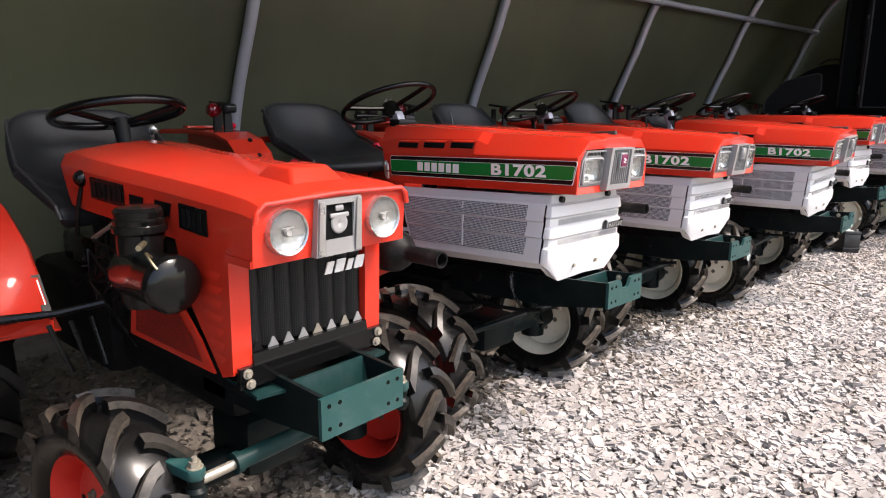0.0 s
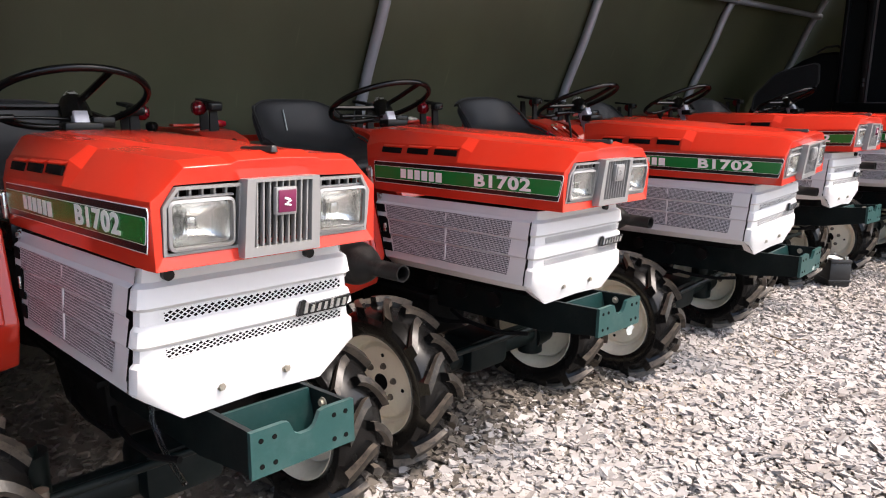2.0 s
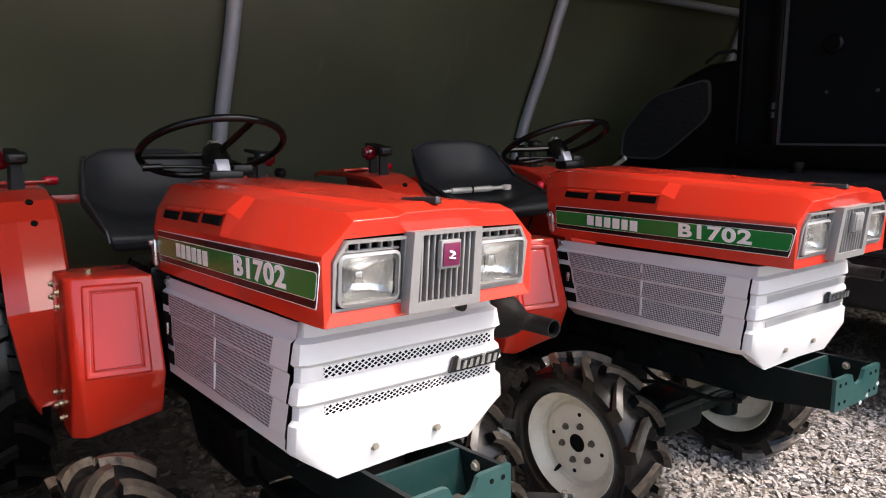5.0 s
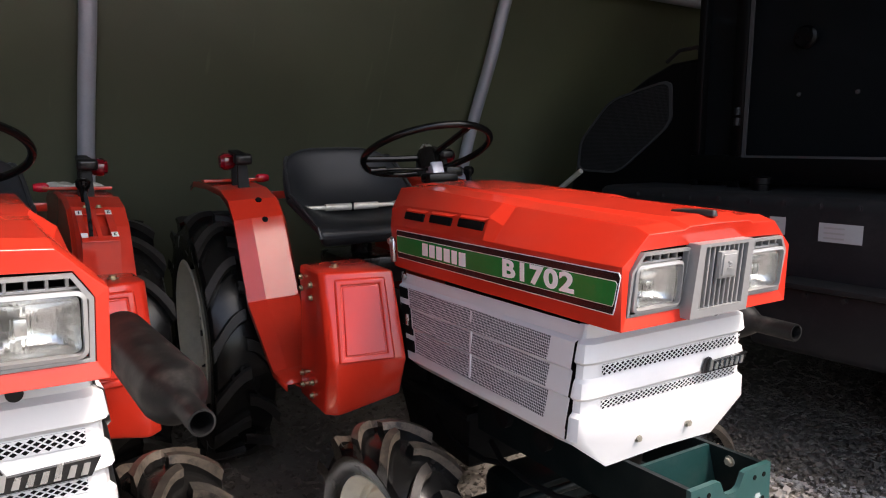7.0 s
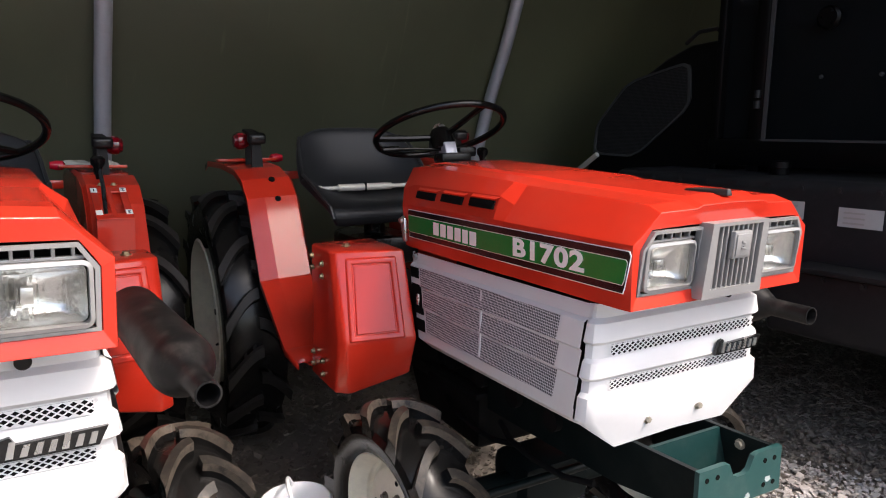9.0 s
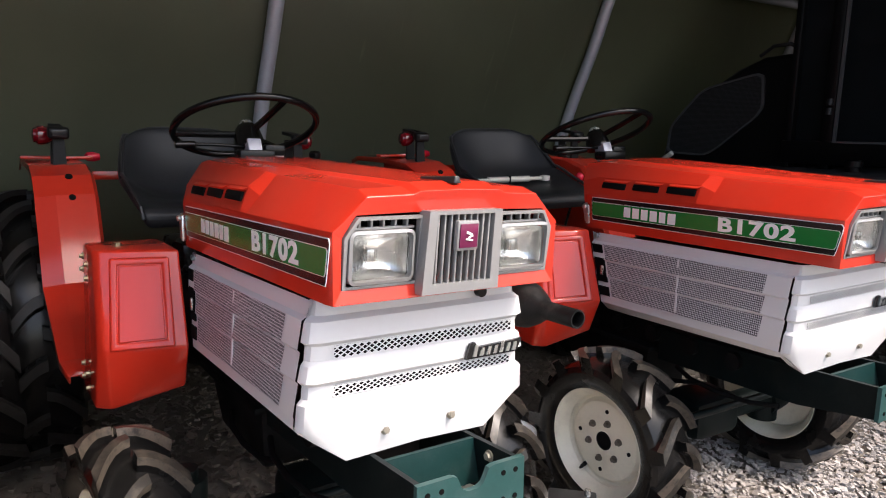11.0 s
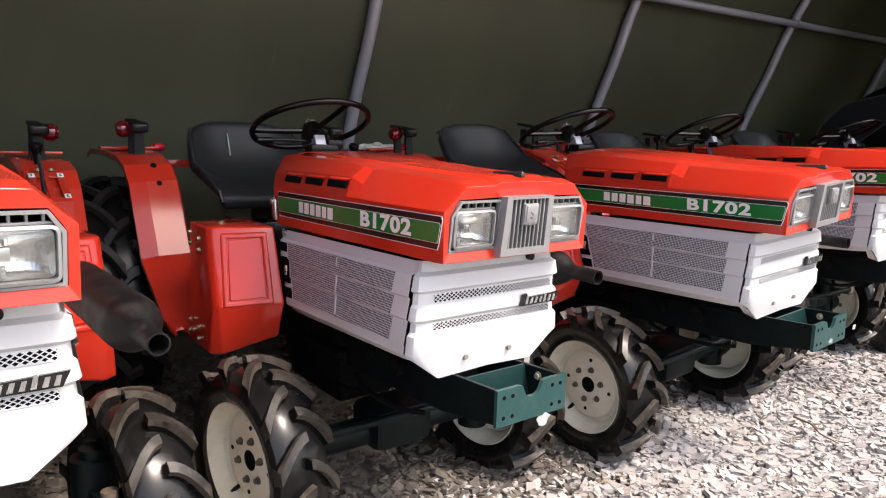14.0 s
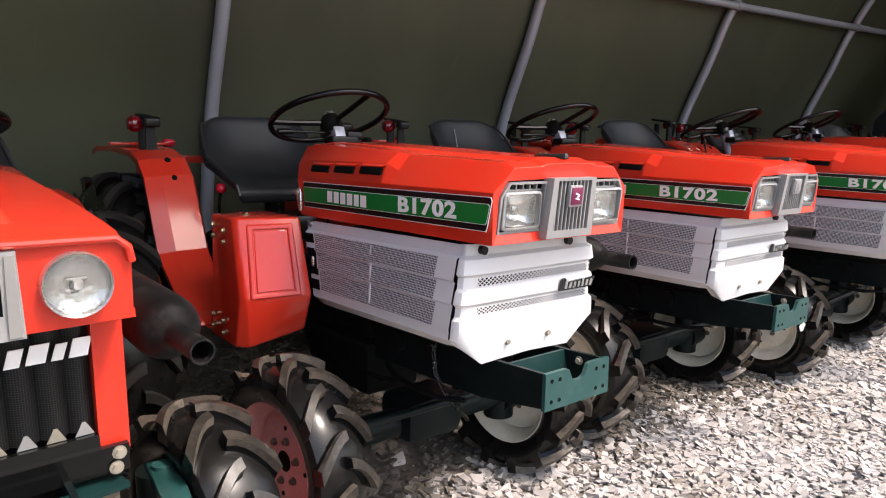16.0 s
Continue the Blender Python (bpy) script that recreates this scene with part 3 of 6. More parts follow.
def shroud_parts(t):
    """The white lower bonnet: a front piece with two bands of diamond mesh and two perforated side panels, widening downwards."""
    bm = B()
    rows = []
    for z, o in BANDS:
        h = .216 + o + .07 * (.826 - z)
        f = .090 - o + .02 * (.826 - z)
        e = .110 + .06 * (.826 - z)
        rows.append([(-h, e, z), (-h, f + .020, z), (-h + .006, f + .007, z), (-h + .022, f, z), (0, f - .001, z), (h - .022, f, z), (h - .006, f + .007, z), (h, f + .020, z), (h, e, z)])
    rows.append([(-.230, .126, .608), (-.222, .117, .601), (-.208, .110, .590), (-.146, .110, .543), (0, .104, .551), (.146, .110, .543), (.208, .110, .590), (.222, .117, .601), (.230, .126, .608)])
    grid(bm, rows)
    ob = part("front_cowl", bm, WHITE, t, "white painted front cowl with stepped bands")
    for s in (-1, 1):
        bm = B()
        slab(bm, [(s * .228, .120, .605), (s * .148, .112, .544), (s * .152, .150, .556), (s * .229, .135, .606)], (0, 0, .004))
        part("cowl_skirt", bm, WHITE, ob, "white chamfered skirt of the cowl")
    for z0, z1 in ((.729, .751), (.665, .684)):
        bm = B()
        box(bm, (.010, .0975 - .02 * ((z0 + z1) / 2 - .674), (z0 + z1) / 2), (.366, .0012, z1 - z0 - .001), 0)
        part("mesh_backing", bm, DARK, ob)
        bm = B()
        h = z1 - z0
        px, pz, zc = .0128, h / 2.5, (z0 + z1) / 2
        nx = int(.372 / px)
        x0 = .010 - nx * px / 2
        ym = .0955 - .02 * (zc - .674)

        def rhomb(cx, cz, f, y):
            return [bm.verts.new((cx + px / 2 * f, y, cz)), bm.verts.new((cx, y, cz + pz / 2 * f)), bm.verts.new((cx - px / 2 * f, y, cz)), bm.verts.new((cx, y, cz - pz / 2 * f))]
        for j in range(4):
            for k in range(nx + j % 2):
                cx, cz = x0 + (k + .5 - .5 * (j % 2)) * px, zc + (j - 1.5) * pz / 2
                o, i, d = rhomb(cx, cz, 1.0, ym), rhomb(cx, cz, .77, ym), rhomb(cx, cz, .75, ym + .0008)
                for q in range(4):
                    w = (q + 1) % 4
                    bm.faces.new((o[q], o[w], i[w], i[q]))
                    bm.faces.new((i[q], i[w], d[w], d[q]))
                if j in (0, 3):
                    g = -1 if j == 0 else 1
                    for e in (-1, 1):
                        bm.faces.new([bm.verts.new(p) for p in ((cx, ym, cz + g * pz / 2), (cx + e * px / 2, ym, cz), (cx + e * px / 2, ym, cz + g * pz / 2))])
        part("diamond_mesh", bm, WHITE, ob, "white diamond mesh band")
    # script badge as plain shapes: a dark slanted plate with bright bars
    bm = B()
    slab(bm, [(.078, .086, .692), (.196, .086, .692), (.208, .086, .716), (.104, .086, .712), (.098, .086, .722), (.088, .086, .720)], (0, -.007, 0))
    part("script_badge", bm, DECALBLACK, ob, "dark slanted script badge")
    for k in range(7):
        bm = B()
        x = .092 + k * .0152
        tall = .006 if k in (0, 4) else 0
        slab(bm, [(x, .0785, .696), (x + .008, .0785, .696), (x + .012, .0785, .711 + tall), (x + .005, .0785, .711 + tall)], (0, -.002, 0))
        part("badge_bar", bm, CHROME, ob)
    for x in (-.077, .060):
        bolt(ob, (x, .1005, .588), r=.0062, m=NUT, name="cowl_bolt")
    for x in (-.163, .118):
        bm = B()
        cyl(bm, (x, .112, .812), (x, .088, .812), .010, seg=16)
        part("rubber_stop", bm, RUBBER, t, "round rubber buffer")
    for s in (-1, 1):
        bm = B()
        def at_(y, z, o):
            return (s * (.217 + o + .075 * (.826 - z)), y, z - .024 * (y - .112))
        rows = []
        for z, o in SIDE_BANDS:
            back = .838 - (.826 - z) * .38
            e = .114 + .06 * (.826 - z)
            x, y, zb = at_(back, z, o)
            rows.append([at_(e, z, o), at_(.17, z, o), at_(back - .09, z, o), at_(back - .006, z, o), (x - s * .010, y, zb)])
        rows.append([(s * .205, .128, .590), (s * .205, .17, .586), (s * .200, back - .09, .568), (s * .200, back - .012, .566), (s * .198, back, .566)])
        grid(bm, rows)
        p = part("side_cowl", bm, WHITE, t, "white side panel with perforated bands")
        if s > 0:
            continue
        for (z1, o1), (z0, o0) in ((SIDE_BANDS[2], SIDE_BANDS[3]), (SIDE_BANDS[4], SIDE_BANDS[5]), (SIDE_BANDS[6], SIDE_BANDS[7])):
            bm = B()
            yb0, yb1 = .776 - (.826 - z0) * .38, .776 - (.826 - z1) * .38
            d = .0012
            grid(bm, [[at_(.182, z1 - .001, o1 + d), at_(yb1, z1 - .001, o1 + d)], [at_(.186, z0 + .001, o0 + d), at_(yb0, z0 + .001, o0 + d)]])
            part("perforated_band", bm, PERF_SIDE, p, "finely perforated sheet")
        bm = B()
        slab(bm, [at_(.447, .640, .004), at_(.453, .640, .004), at_(.461, .790, .004), at_(.455, .790, .004)], (.003, 0, 0))
        part("panel_rib", bm, WHITE, p)
        for z, h in ((.778, .026), (.713, .074), (.648, .028)):
            bm = B()
            y = .838 - (.826 - z) * .38 - .032
            w, k = .044, .19 * h
            slab(bm, [at_(y - w / 2 - k, z - h / 2, .0045), at_(y + w / 2 - k, z - h / 2, .0045), at_(y + w / 2 + k, z + h / 2, .0045), at_(y - w / 2 + k, z + h / 2, .0045)], (.004, 0, 0))
            part("cowl_opening", bm, DARK, p)
        bolt(p, (-.208, .808, .800), "x", .007, CHROME, "cowl_bolt")
        bm = B()
        box(bm, (-.232, .756, .697), (.006, .014, .03), .003)
        part("catch", bm, CHROME, p)


def bracket_part(t):
    """The front weight bracket: two dark rails, a holed green front plate with a notch, a cross plate."""
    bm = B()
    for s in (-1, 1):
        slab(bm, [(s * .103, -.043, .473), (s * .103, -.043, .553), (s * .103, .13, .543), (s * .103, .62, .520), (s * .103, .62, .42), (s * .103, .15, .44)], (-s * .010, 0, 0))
    part("front_frame", bm, DKGREEN, t, "frame rails, their green darkened as in shade")
    bm = B()
    y = -.045
    pts = [(-.108, y, .471), (.108, y, .471), (.107, y, .556), (.042, y, .556), (.032, y, .553), (.021, y, .530), (.010, y, .524), (-.010, y, .524), (-.021, y, .530), (-.032, y, .553), (-.042, y, .556), (-.107, y, .556)]
    slab(bm, pts, (0, -.010, 0))
    fp = part("weight_bracket", bm, GREEN, t, "green painted steel bracket with bolt holes and a notch")
    me = shared("bolt_hole", lambda: cyl(B(), (0, 0, 0), (0, -.0015, 0), .0048, seg=14), [DARK])
    for x in (-.088, -.062, .062, .088):
        for z in (.490, .537):
            piece("bolt_hole", me, fp, pose(x, -.0545, z))
    bm = B()
    slab(bm, [(-.092, .050, .47), (.092, .050, .47), (.092, .070, .545), (-.092, .070, .545)], (0, .008, 0))
    part("cross_plate", bm, MIDGREEN, fp, "green cross plate inside the bracket")
    bolt(fp, (.092, .02, .53), "x", .007, NUT, "bracket_bolt")
    return fp


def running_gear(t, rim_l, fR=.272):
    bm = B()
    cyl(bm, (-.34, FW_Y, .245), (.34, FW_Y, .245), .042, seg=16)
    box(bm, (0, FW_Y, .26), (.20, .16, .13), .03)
    ax = part("front_axle", bm, DKGREEN, t, "driven front axle, its green darkened as in shade")
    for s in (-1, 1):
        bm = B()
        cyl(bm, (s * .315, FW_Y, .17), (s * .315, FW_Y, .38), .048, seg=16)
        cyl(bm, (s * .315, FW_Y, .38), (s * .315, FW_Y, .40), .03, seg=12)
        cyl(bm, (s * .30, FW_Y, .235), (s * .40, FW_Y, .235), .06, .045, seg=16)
        part("steering_knuckle", bm, DKGREEN, ax, "gear case at the wheel, its green darkened as in shade")
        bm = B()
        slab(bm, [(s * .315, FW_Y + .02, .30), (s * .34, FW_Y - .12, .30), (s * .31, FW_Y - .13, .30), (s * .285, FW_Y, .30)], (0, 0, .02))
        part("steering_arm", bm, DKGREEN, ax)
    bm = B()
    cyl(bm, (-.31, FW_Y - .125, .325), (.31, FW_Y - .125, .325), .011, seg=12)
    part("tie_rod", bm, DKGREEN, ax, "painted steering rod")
    for s in (-1, 1):
        bm = B()
        cyl(bm, (s * .318, FW_Y - .125, .30), (s * .318, FW_Y - .125, .35), .017, seg=12)
        part("rod_end", bm, NUTDARK, ax)
    bm = B()
    box(bm, (0, .62, .52), (.17, .80, .20), .03)
    for k in range(4):
        cyl(bm, (-.08, .34 + k * .15, .50), (-.12, .34 + k * .15, .50), .026, seg=12)
    part("engine_block", bm, IRON, t, "engine casting darkened as in shade")
    bm = B()
    box(bm, (0, .50, .70), (.22, .60, .18), .03)
    part("radiator_core", bm, IRON, t)
    bm = B()
    lathe(bm, [(-.32, .0), (-.32, .10), (-.25, .13), (.10, .13), (.22, .16), (.34, .16), (.36, 0)], 20, pose(0, 1.22, .48, 0, 0, 90))
    part("gearbox", bm, IRON, t, "dark gearbox housing")
    bm = B()
    cyl(bm, (-.38, RW_Y, .445), (.38, RW_Y, .445), .07, seg=18)
    box(bm, (0, RW_Y, .50), (.30, .36, .30), .05)
    part("rear_axle", bm, IRON, t, "dark rear axle housing")
    # pipes coloured near-black to carry the shade under the tractor
    bm = B()
    for z, yy, x in ((.43, .30, -.15), (.41, .55, -.16)):
        tube(bm, [(x + .02, yy - .12, z), (x, yy - .05, z - .012), (x - .005, yy + .05, z - .016), (x, yy + .15, z - .012), (x + .02, yy + .22, z)], .007, 8)
    part("pipework", bm, DARK, t)
    bm = B()
    slab(bm, [(-.105, .66, .44), (-.085, .70, .265), (-.085, 1.05, .265), (-.105, 1.10, .44)], (.20, 0, 0))
    bmesh.ops.bevel(bm, geom=list(bm.edges), offset=.018, segments=2, affect="EDGES", profile=.5)
    box(bm, (0, .88, .445), (.25, .48, .018), .004)
    part("oil_sump", bm, IRON, t, "sump under the engine, darkened as in shade")
    for s in (-1, 1):
        wheel(t, "front_wheel", (-.428 if s < 0 else .392, FW_Y, fR - .010), fR, .150, .160, 13, s, rim_l if s < 0 else CREAM, steer=0, turn=17 * s)
        wheel(t, "rear_wheel", (s * .500, RW_Y, .452), .462, .205, .278, 15, s, CREAM, depth=.036, turn=9 * s)


def fender_part(t, s, path=None, lamps=True, xo=.495, low=.45, fold=9, paint=None):
    """A faceted mudguard with an inner plate, round studs, tail lamp and indicator."""
    bm = B()
    path = path or [(1.06, .470), (1.14, .490), (1.335, .660), (1.420, .830), (1.458, .907), (1.525, .965), (1.63, .995), (1.86, 1.008), (2.12, 1.005), (2.19, .985)]
    xi = .330
    rise = [0, .004, .013, .013, .011, .004] + [0] * len(path)
    rows = [[(s * xo, y, z - .018), (s * xo, y, z), (s * (xo - .052), y - r, z + .5 * r), (s * (xi + .01), y - .8 * r, z + .004 + .4 * r), (s * xi, y, z - .006), (s * xi, y + .01, max(z - .10, low + .01))]
            for (y, z), r in zip(path, rise)]
    for k, d in ((0, .03), (1, .015)):
        y, z = path[k]
        rows[k][0] = (s * (xo - d), y, z - .018)
        rows[k][1] = (s * (xo - d), y, z)
    grid(bm, rows)
    paint = paint or RED
    ob = finish(bm, "fender", paint, t, "glossy red faceted rear mudguard", angle=fold)
    md = ob.modifiers.new("thick", "SOLIDIFY")
    md.thickness, md.offset = 0.004, (1 if s < 0 else -1)
    bm = B()
    slab(bm, [(s * .332, y, z - .008) for y, z in path[1:]] + [(s * .332, path[-1][0], low + .07), (s * .332, path[2][0] + .12, low)], (-s * .004, 0, 0))
    part("inner_plate", bm, paint, ob)
    if not lamps:
        return ob
    for x, y, z, a in ((.385, 1.423, .829, 68), (.400, 1.456, .900, 62), (.400, 1.522, .960, 42)) if s < 0 else ():
        me = shared("stud", lambda: lathe(B(), [(0, .011), (.004, .010), (.006, .004), (.006, 0)], 14, pose(0, 0, 0, 0, -90, 0)), [DARK])
        piece("stud", me, ob, pose(s * x, y - .012, z + .007, a, 0, 0))
    # lamp stand
    bm = B()
    for y in (1.660, 1.750):
        slab(bm, [(s * .388, y, .99), (s * .428, y, .99), (s * .423, y + .004, 1.10), (s * .393, y + .004, 1.10)], (0, .014, 0))
    slab(bm, [(s * .391, 1.643, 1.092), (s * .427, 1.643, 1.092), (s * .427, 1.665, 1.108), (s * .427, 1.790, 1.122), (s * .391, 1.790, 1.122), (s * .391, 1.665, 1.108)], (0, 0, .012))
    st = part("lamp_stand", bm, BLACKPLASTIC, t, "black bracket carrying tail lamp and indicator")
    bm = B()
    lathe(bm, [(-.030, .0), (-.028, .018), (-.016, .028), (0, .031), (.012, .030), (.018, .024), (.024, .022), (.027, .014), (.028, 0)], 28, pose(s * .452, 1.710, 1.094, 0, 0, 0 if s > 0 else 180))
    part("tail_lamp", bm, REDLENS, st, "round ruby-red lamp lens")
    bm = B()
    box(bm, (s * .409, 1.653, 1.102), (.062, .036, .036), .009, (12, 0, 0), 3)
    ind = part("indicator", bm, BLACKPLASTIC, st, "black-cased indicator")
    bm = B()
    box(bm, (s * .409, 1.633, 1.100), (.044, .006, .022), .003, (12, 0, 0))
    part("indicator_lens", bm, SMOKE, ind, "smoky lens")
    bm = B()
    box(bm, (s * .40, 1.86, 1.020), (.22, .05, .012), .004)
    part("fender_rail", bm, RED, ob)
    bm = B()
    lathe(bm, [(-.02, .0), (-.02, .012), (0, .017), (.02, .016), (.028, .008), (.03, 0)], 14, pose(s * .285, 1.86, 1.024, 0, 0, 180 if s < 0 else 0))
    part("end_knob", bm, REDKNOB, ob, "small red end knob")
    return ob


def step_box(t, s):
    """The red sheet-metal side box in front of the footplate, with an embossed panel and bolts."""
    bm = B()
    xa = .188
    front = [[(.244, .808, .822), (.412, .866, .822), (.424, .884, .820)],
             [(.244, .738, .600), (.418, .803, .596), (.430, .824, .594)],
             [(.244, .785, .490), (.405, .813, .450), (.438, .838, .452)]]
    rows = grid(bm, [[(s * x, y, z) for x, y, z in r] for r in front])
    back = [[bm.verts.new((v.co.x, 1.030, v.co.z)) for v in r] for r in rows]
    for k in range(2):
        bm.faces.new((rows[0][k], rows[0][k + 1], back[0][k + 1], back[0][k]))
        bm.faces.new((rows[2][k + 1], rows[2][k], back[2][k], back[2][k + 1]))
        bm.faces.new((rows[k][2], rows[k + 1][2], back[k + 1][2], back[k][2]))
        bm.faces.new((rows[k + 1][0], rows[k][0], back[k][0], back[k + 1][0]))
    for j in range(2):
        for k in range(2):
            bm.faces.new((back[j][k], back[j][k + 1], back[j + 1][k + 1], back[j + 1][k]))
    bmesh.ops.recalc_face_normals(bm, faces=bm.faces)
    bmesh.ops.bevel(bm, geom=list(bm.edges), offset=.007, segments=3, affect="EDGES", profile=.5)
    ob = part("side_box", bm, RED, t, "glossy red sheet-metal side box")

    def face(x, z, out):
        f, g = (x - xa) / .227, (.822 - z) / .222
        return (s * x, (.785 + .082 * f) * (1 - g) + (.715 + .089 * f) * g - out, z)
    bm = B()
    ring_slab(bm, [face(*p, .0045) for p in ((.268, .806), (.392, .804), (.407, .594), (.272, .602))], [face(*p, .0045) for p in ((.285, .790), (.376, .788), (.390, .611), (.289, .618))], (0, .012, 0))
    r = part("embossed_frame", bm, RED, ob, "pressed rectangular bead")
    md = r.modifiers.new("soft", "BEVEL")
    md.width, md.segments = .006, 3
    bm = B()
    slab(bm, [face(*p) for p in ((.287, .788, .0005), (.374, .786, .0005), (.388, .613, .0035), (.291, .620, .0035))], (0, .010, 0))
    r = part("raised_panel", bm, RED, ob, "slightly raised panel inside the bead")
    md = r.modifiers.new("soft", "BEVEL")
    md.width, md.segments = .003, 2
    for y, zs in ((1.005, (.792, .760, .520, .486)), (.925, (.782, .748, .514, .478))):
        for z in zs:
            bolt(ob, (s * (.426 + .03 * (.82 - z)), y, z), "x", .0058)
    bolt(ob, (s * .36, .93, .822), "z", .009)
    bm = B()
    slab(bm, [(s * .24, .96, .470), (s * .42, .96, .470), (s * .46, 1.14, .474), (s * .24, 1.30, .470)], (0, 0, -.006))
    part("footplate", bm, RED, t, "red footplate and side flange")


def controls(t, wheel_tilt=23.0):
    bm = B()
    R, r = .200, .0105
    m = pose(.020, 1.095, 1.122, wheel_tilt * -1.0)
    pts = [m @ Vector((R * math.cos(2 * math.pi * k / 40), R * math.sin(2 * math.pi * k / 40), 0)) for k in range(40)]
    tube(bm, pts, r, 10, closed=True)
    for a in (45, 165, 285):
        tube(bm, [m @ Vector((.03 * math.cos(radians(a)), .03 * math.sin(radians(a)), -.018)), m @ Vector((.10 * math.cos(radians(a)), .10 * math.sin(radians(a)), -.012)),
                  m @ Vector((R * math.cos(radians(a)), R * math.sin(radians(a)), 0))], .0095, 8)
    sw = part("steering_wheel", bm, GLOSSBLACK, t, "black three-spoke steering wheel")
    bm = B()
    lathe(bm, [(-.055, .0), (-.055, .044), (-.03, .042), (.0, .034), (.012, .026), (.014, 0)], 24, m @ pose(0, 0, -.006, 0, -90, 0))
    part("wheel_hub", bm, GLOSSBLACK, sw)
    bm = B()
    lathe(bm, [(.0, .020), (.012, .019), (.020, .012), (.022, 0)], 20, m @ pose(0, 0, .002, 0, -90, 0))
    part("hub_cap", bm, CHROME, sw, "plated centre cap")
    bm = B()
    tube(bm, [m @ Vector((0, 0, -.03)), m @ Vector((0, 0, -.16)), (.02, .97, .90)], .015, 12)
    box(bm, (.02, 1.035, 1.062), (.040, .030, .055), .004, (-25, 0, 0))
    part("steering_column", bm, STEEL, t, "grey steering column")
    bm = B()
    tube(bm, [(.02, 1.065, 1.068), (-.08, 1.065, 1.072), (-.130, 1.068, 1.072), (-.135, 1.068, 1.072), (-.185, 1.07, 1.070)], [.005, .005, .005, .010, .011], 10)
    part("throttle_lever", bm, GLOSSBLACK, t, "black hand throttle")
    bm = B()
    box(bm, (.08, 1.04, 1.060), (.06, .03, .03), .006)
    box(bm, (.01, 1.00, 1.045), (.10, .06, .03), .008)
    part("switch_box", bm, BLACK, t)
    for x, y, z, k in ((-.246, 1.415, .868, REDKNOB), (.25, 1.44, .93, REDKNOB)):
        bm = B()
        tube(bm, [(x * .95, y + .08, z - .25), (x, y + .02, z - .05), (x, y, z)], .006, 8)
        l = part("gear_lever" if x < 0 else "lever", bm, BLACK, t)
        bm = B()
        bmesh.ops.create_uvsphere(bm, u_segments=16, v_segments=10, radius=.019, matrix=pose(x, y, z))
        part("lever_knob", bm, k, l, "red ball knob" if k is REDKNOB else "black ball knob")


def quadrant(t):
    """The red lever box on the right mudguard, with two slots, numbered labels and a black lever."""
    x0, x1, y0, y1, zt, slope = .346, .448, 1.345, 1.495, .878, .55
    bm = B()

    def up(y):
        return zt + (y - y0) * slope
    for a, b in ((x0, x0 + .020), (x0 + .044, x0 + .058), (x1 - .020, x1)):
        box(bm, ((a + b) / 2, (y0 + y1) / 2, zt), (b - a, y1 - y0, .006), .001)
    for y in (y0 + .006, y1 - .012):
        box(bm, ((x0 + x1) / 2, y, zt), (x1 - x0 - .002, .012 if y < 1.3 else .024, .0055), .001)
    for v in bm.verts:
        v.co.z += (v.co.y - y0) * slope
    slab(bm, [(x0, y0, zt + .002), (x1, y0, zt + .002), (x1, y0, .70), (x0, y0, .70)], (0, .004, 0))
    slab(bm, [(x1, y0, zt + .002), (x1, y1, up(y1) + .002), (x1, y1, .88), (x1, y0 + .01, .70)], (-.004, 0, 0))
    ob = part("lever_box", bm, RED, t, "red lever box with two slots")
    bm = B()
    box(bm, ((x0 + x1) / 2, (y0 + y1) / 2 + .004, zt - .045), (x1 - x0 - .012, y1 - y0 - .012, .006), 0)
    for v in bm.verts:
        v.co.z += (v.co.y - y0) * slope
    part("slot_floor", bm, RED_SHADED, ob)
    for x, y, txt in ((x0 + .010, y1 - .020, "1"), (x1 - .010, y1 - .020, "2"), (x1 - .010, y0 + .020, "3"), (x0 + .010, y0 + .020, "")):
        bm = B()
        box(bm, (x, y, up(y) + .0045), (.018, .024, .0012), 0, (28.8, 0, 0))
        lb = part("number_label", bm, PAPER, ob, "white number label")
        if txt:
            me = _cache.get("digit" + txt) or text_mesh(txt, .020, .0003, .0004)
            _cache["digit" + txt] = me
            if not me.materials:
                me.materials.append(DECALBLACK)
            piece("number", me, lb, pose(x, y, up(y) + .0058, 28.8) @ pose(0, 0, 0, 0, 0, 180), "black digit")
    for x in (x0 + .035, x1 - .030):
        bolt(ob, (x, y1 + .022, .966), "z", .007)
    bm = B()
    tube(bm, [(x0 + .030, y0 + .030, .87), (x0 + .026, y0 + .040, .97), (x0 + .020, y0 + .055, 1.030)], .006, 8)
    lv = part("quadrant_lever", bm, BLACK, ob)
    bm = B()
    lathe(bm, [(-.055, .0), (-.055, .007), (-.02, .012), (-.010, .020), (.006, .021), (.014, .014), (.016, 0)], 18, pose(x0 + .018, y0 + .058, 1.045, 0, -90, 0))
    part("lever_grip", bm, GLOSSBLACK, lv, "black mushroom-shaped grip")


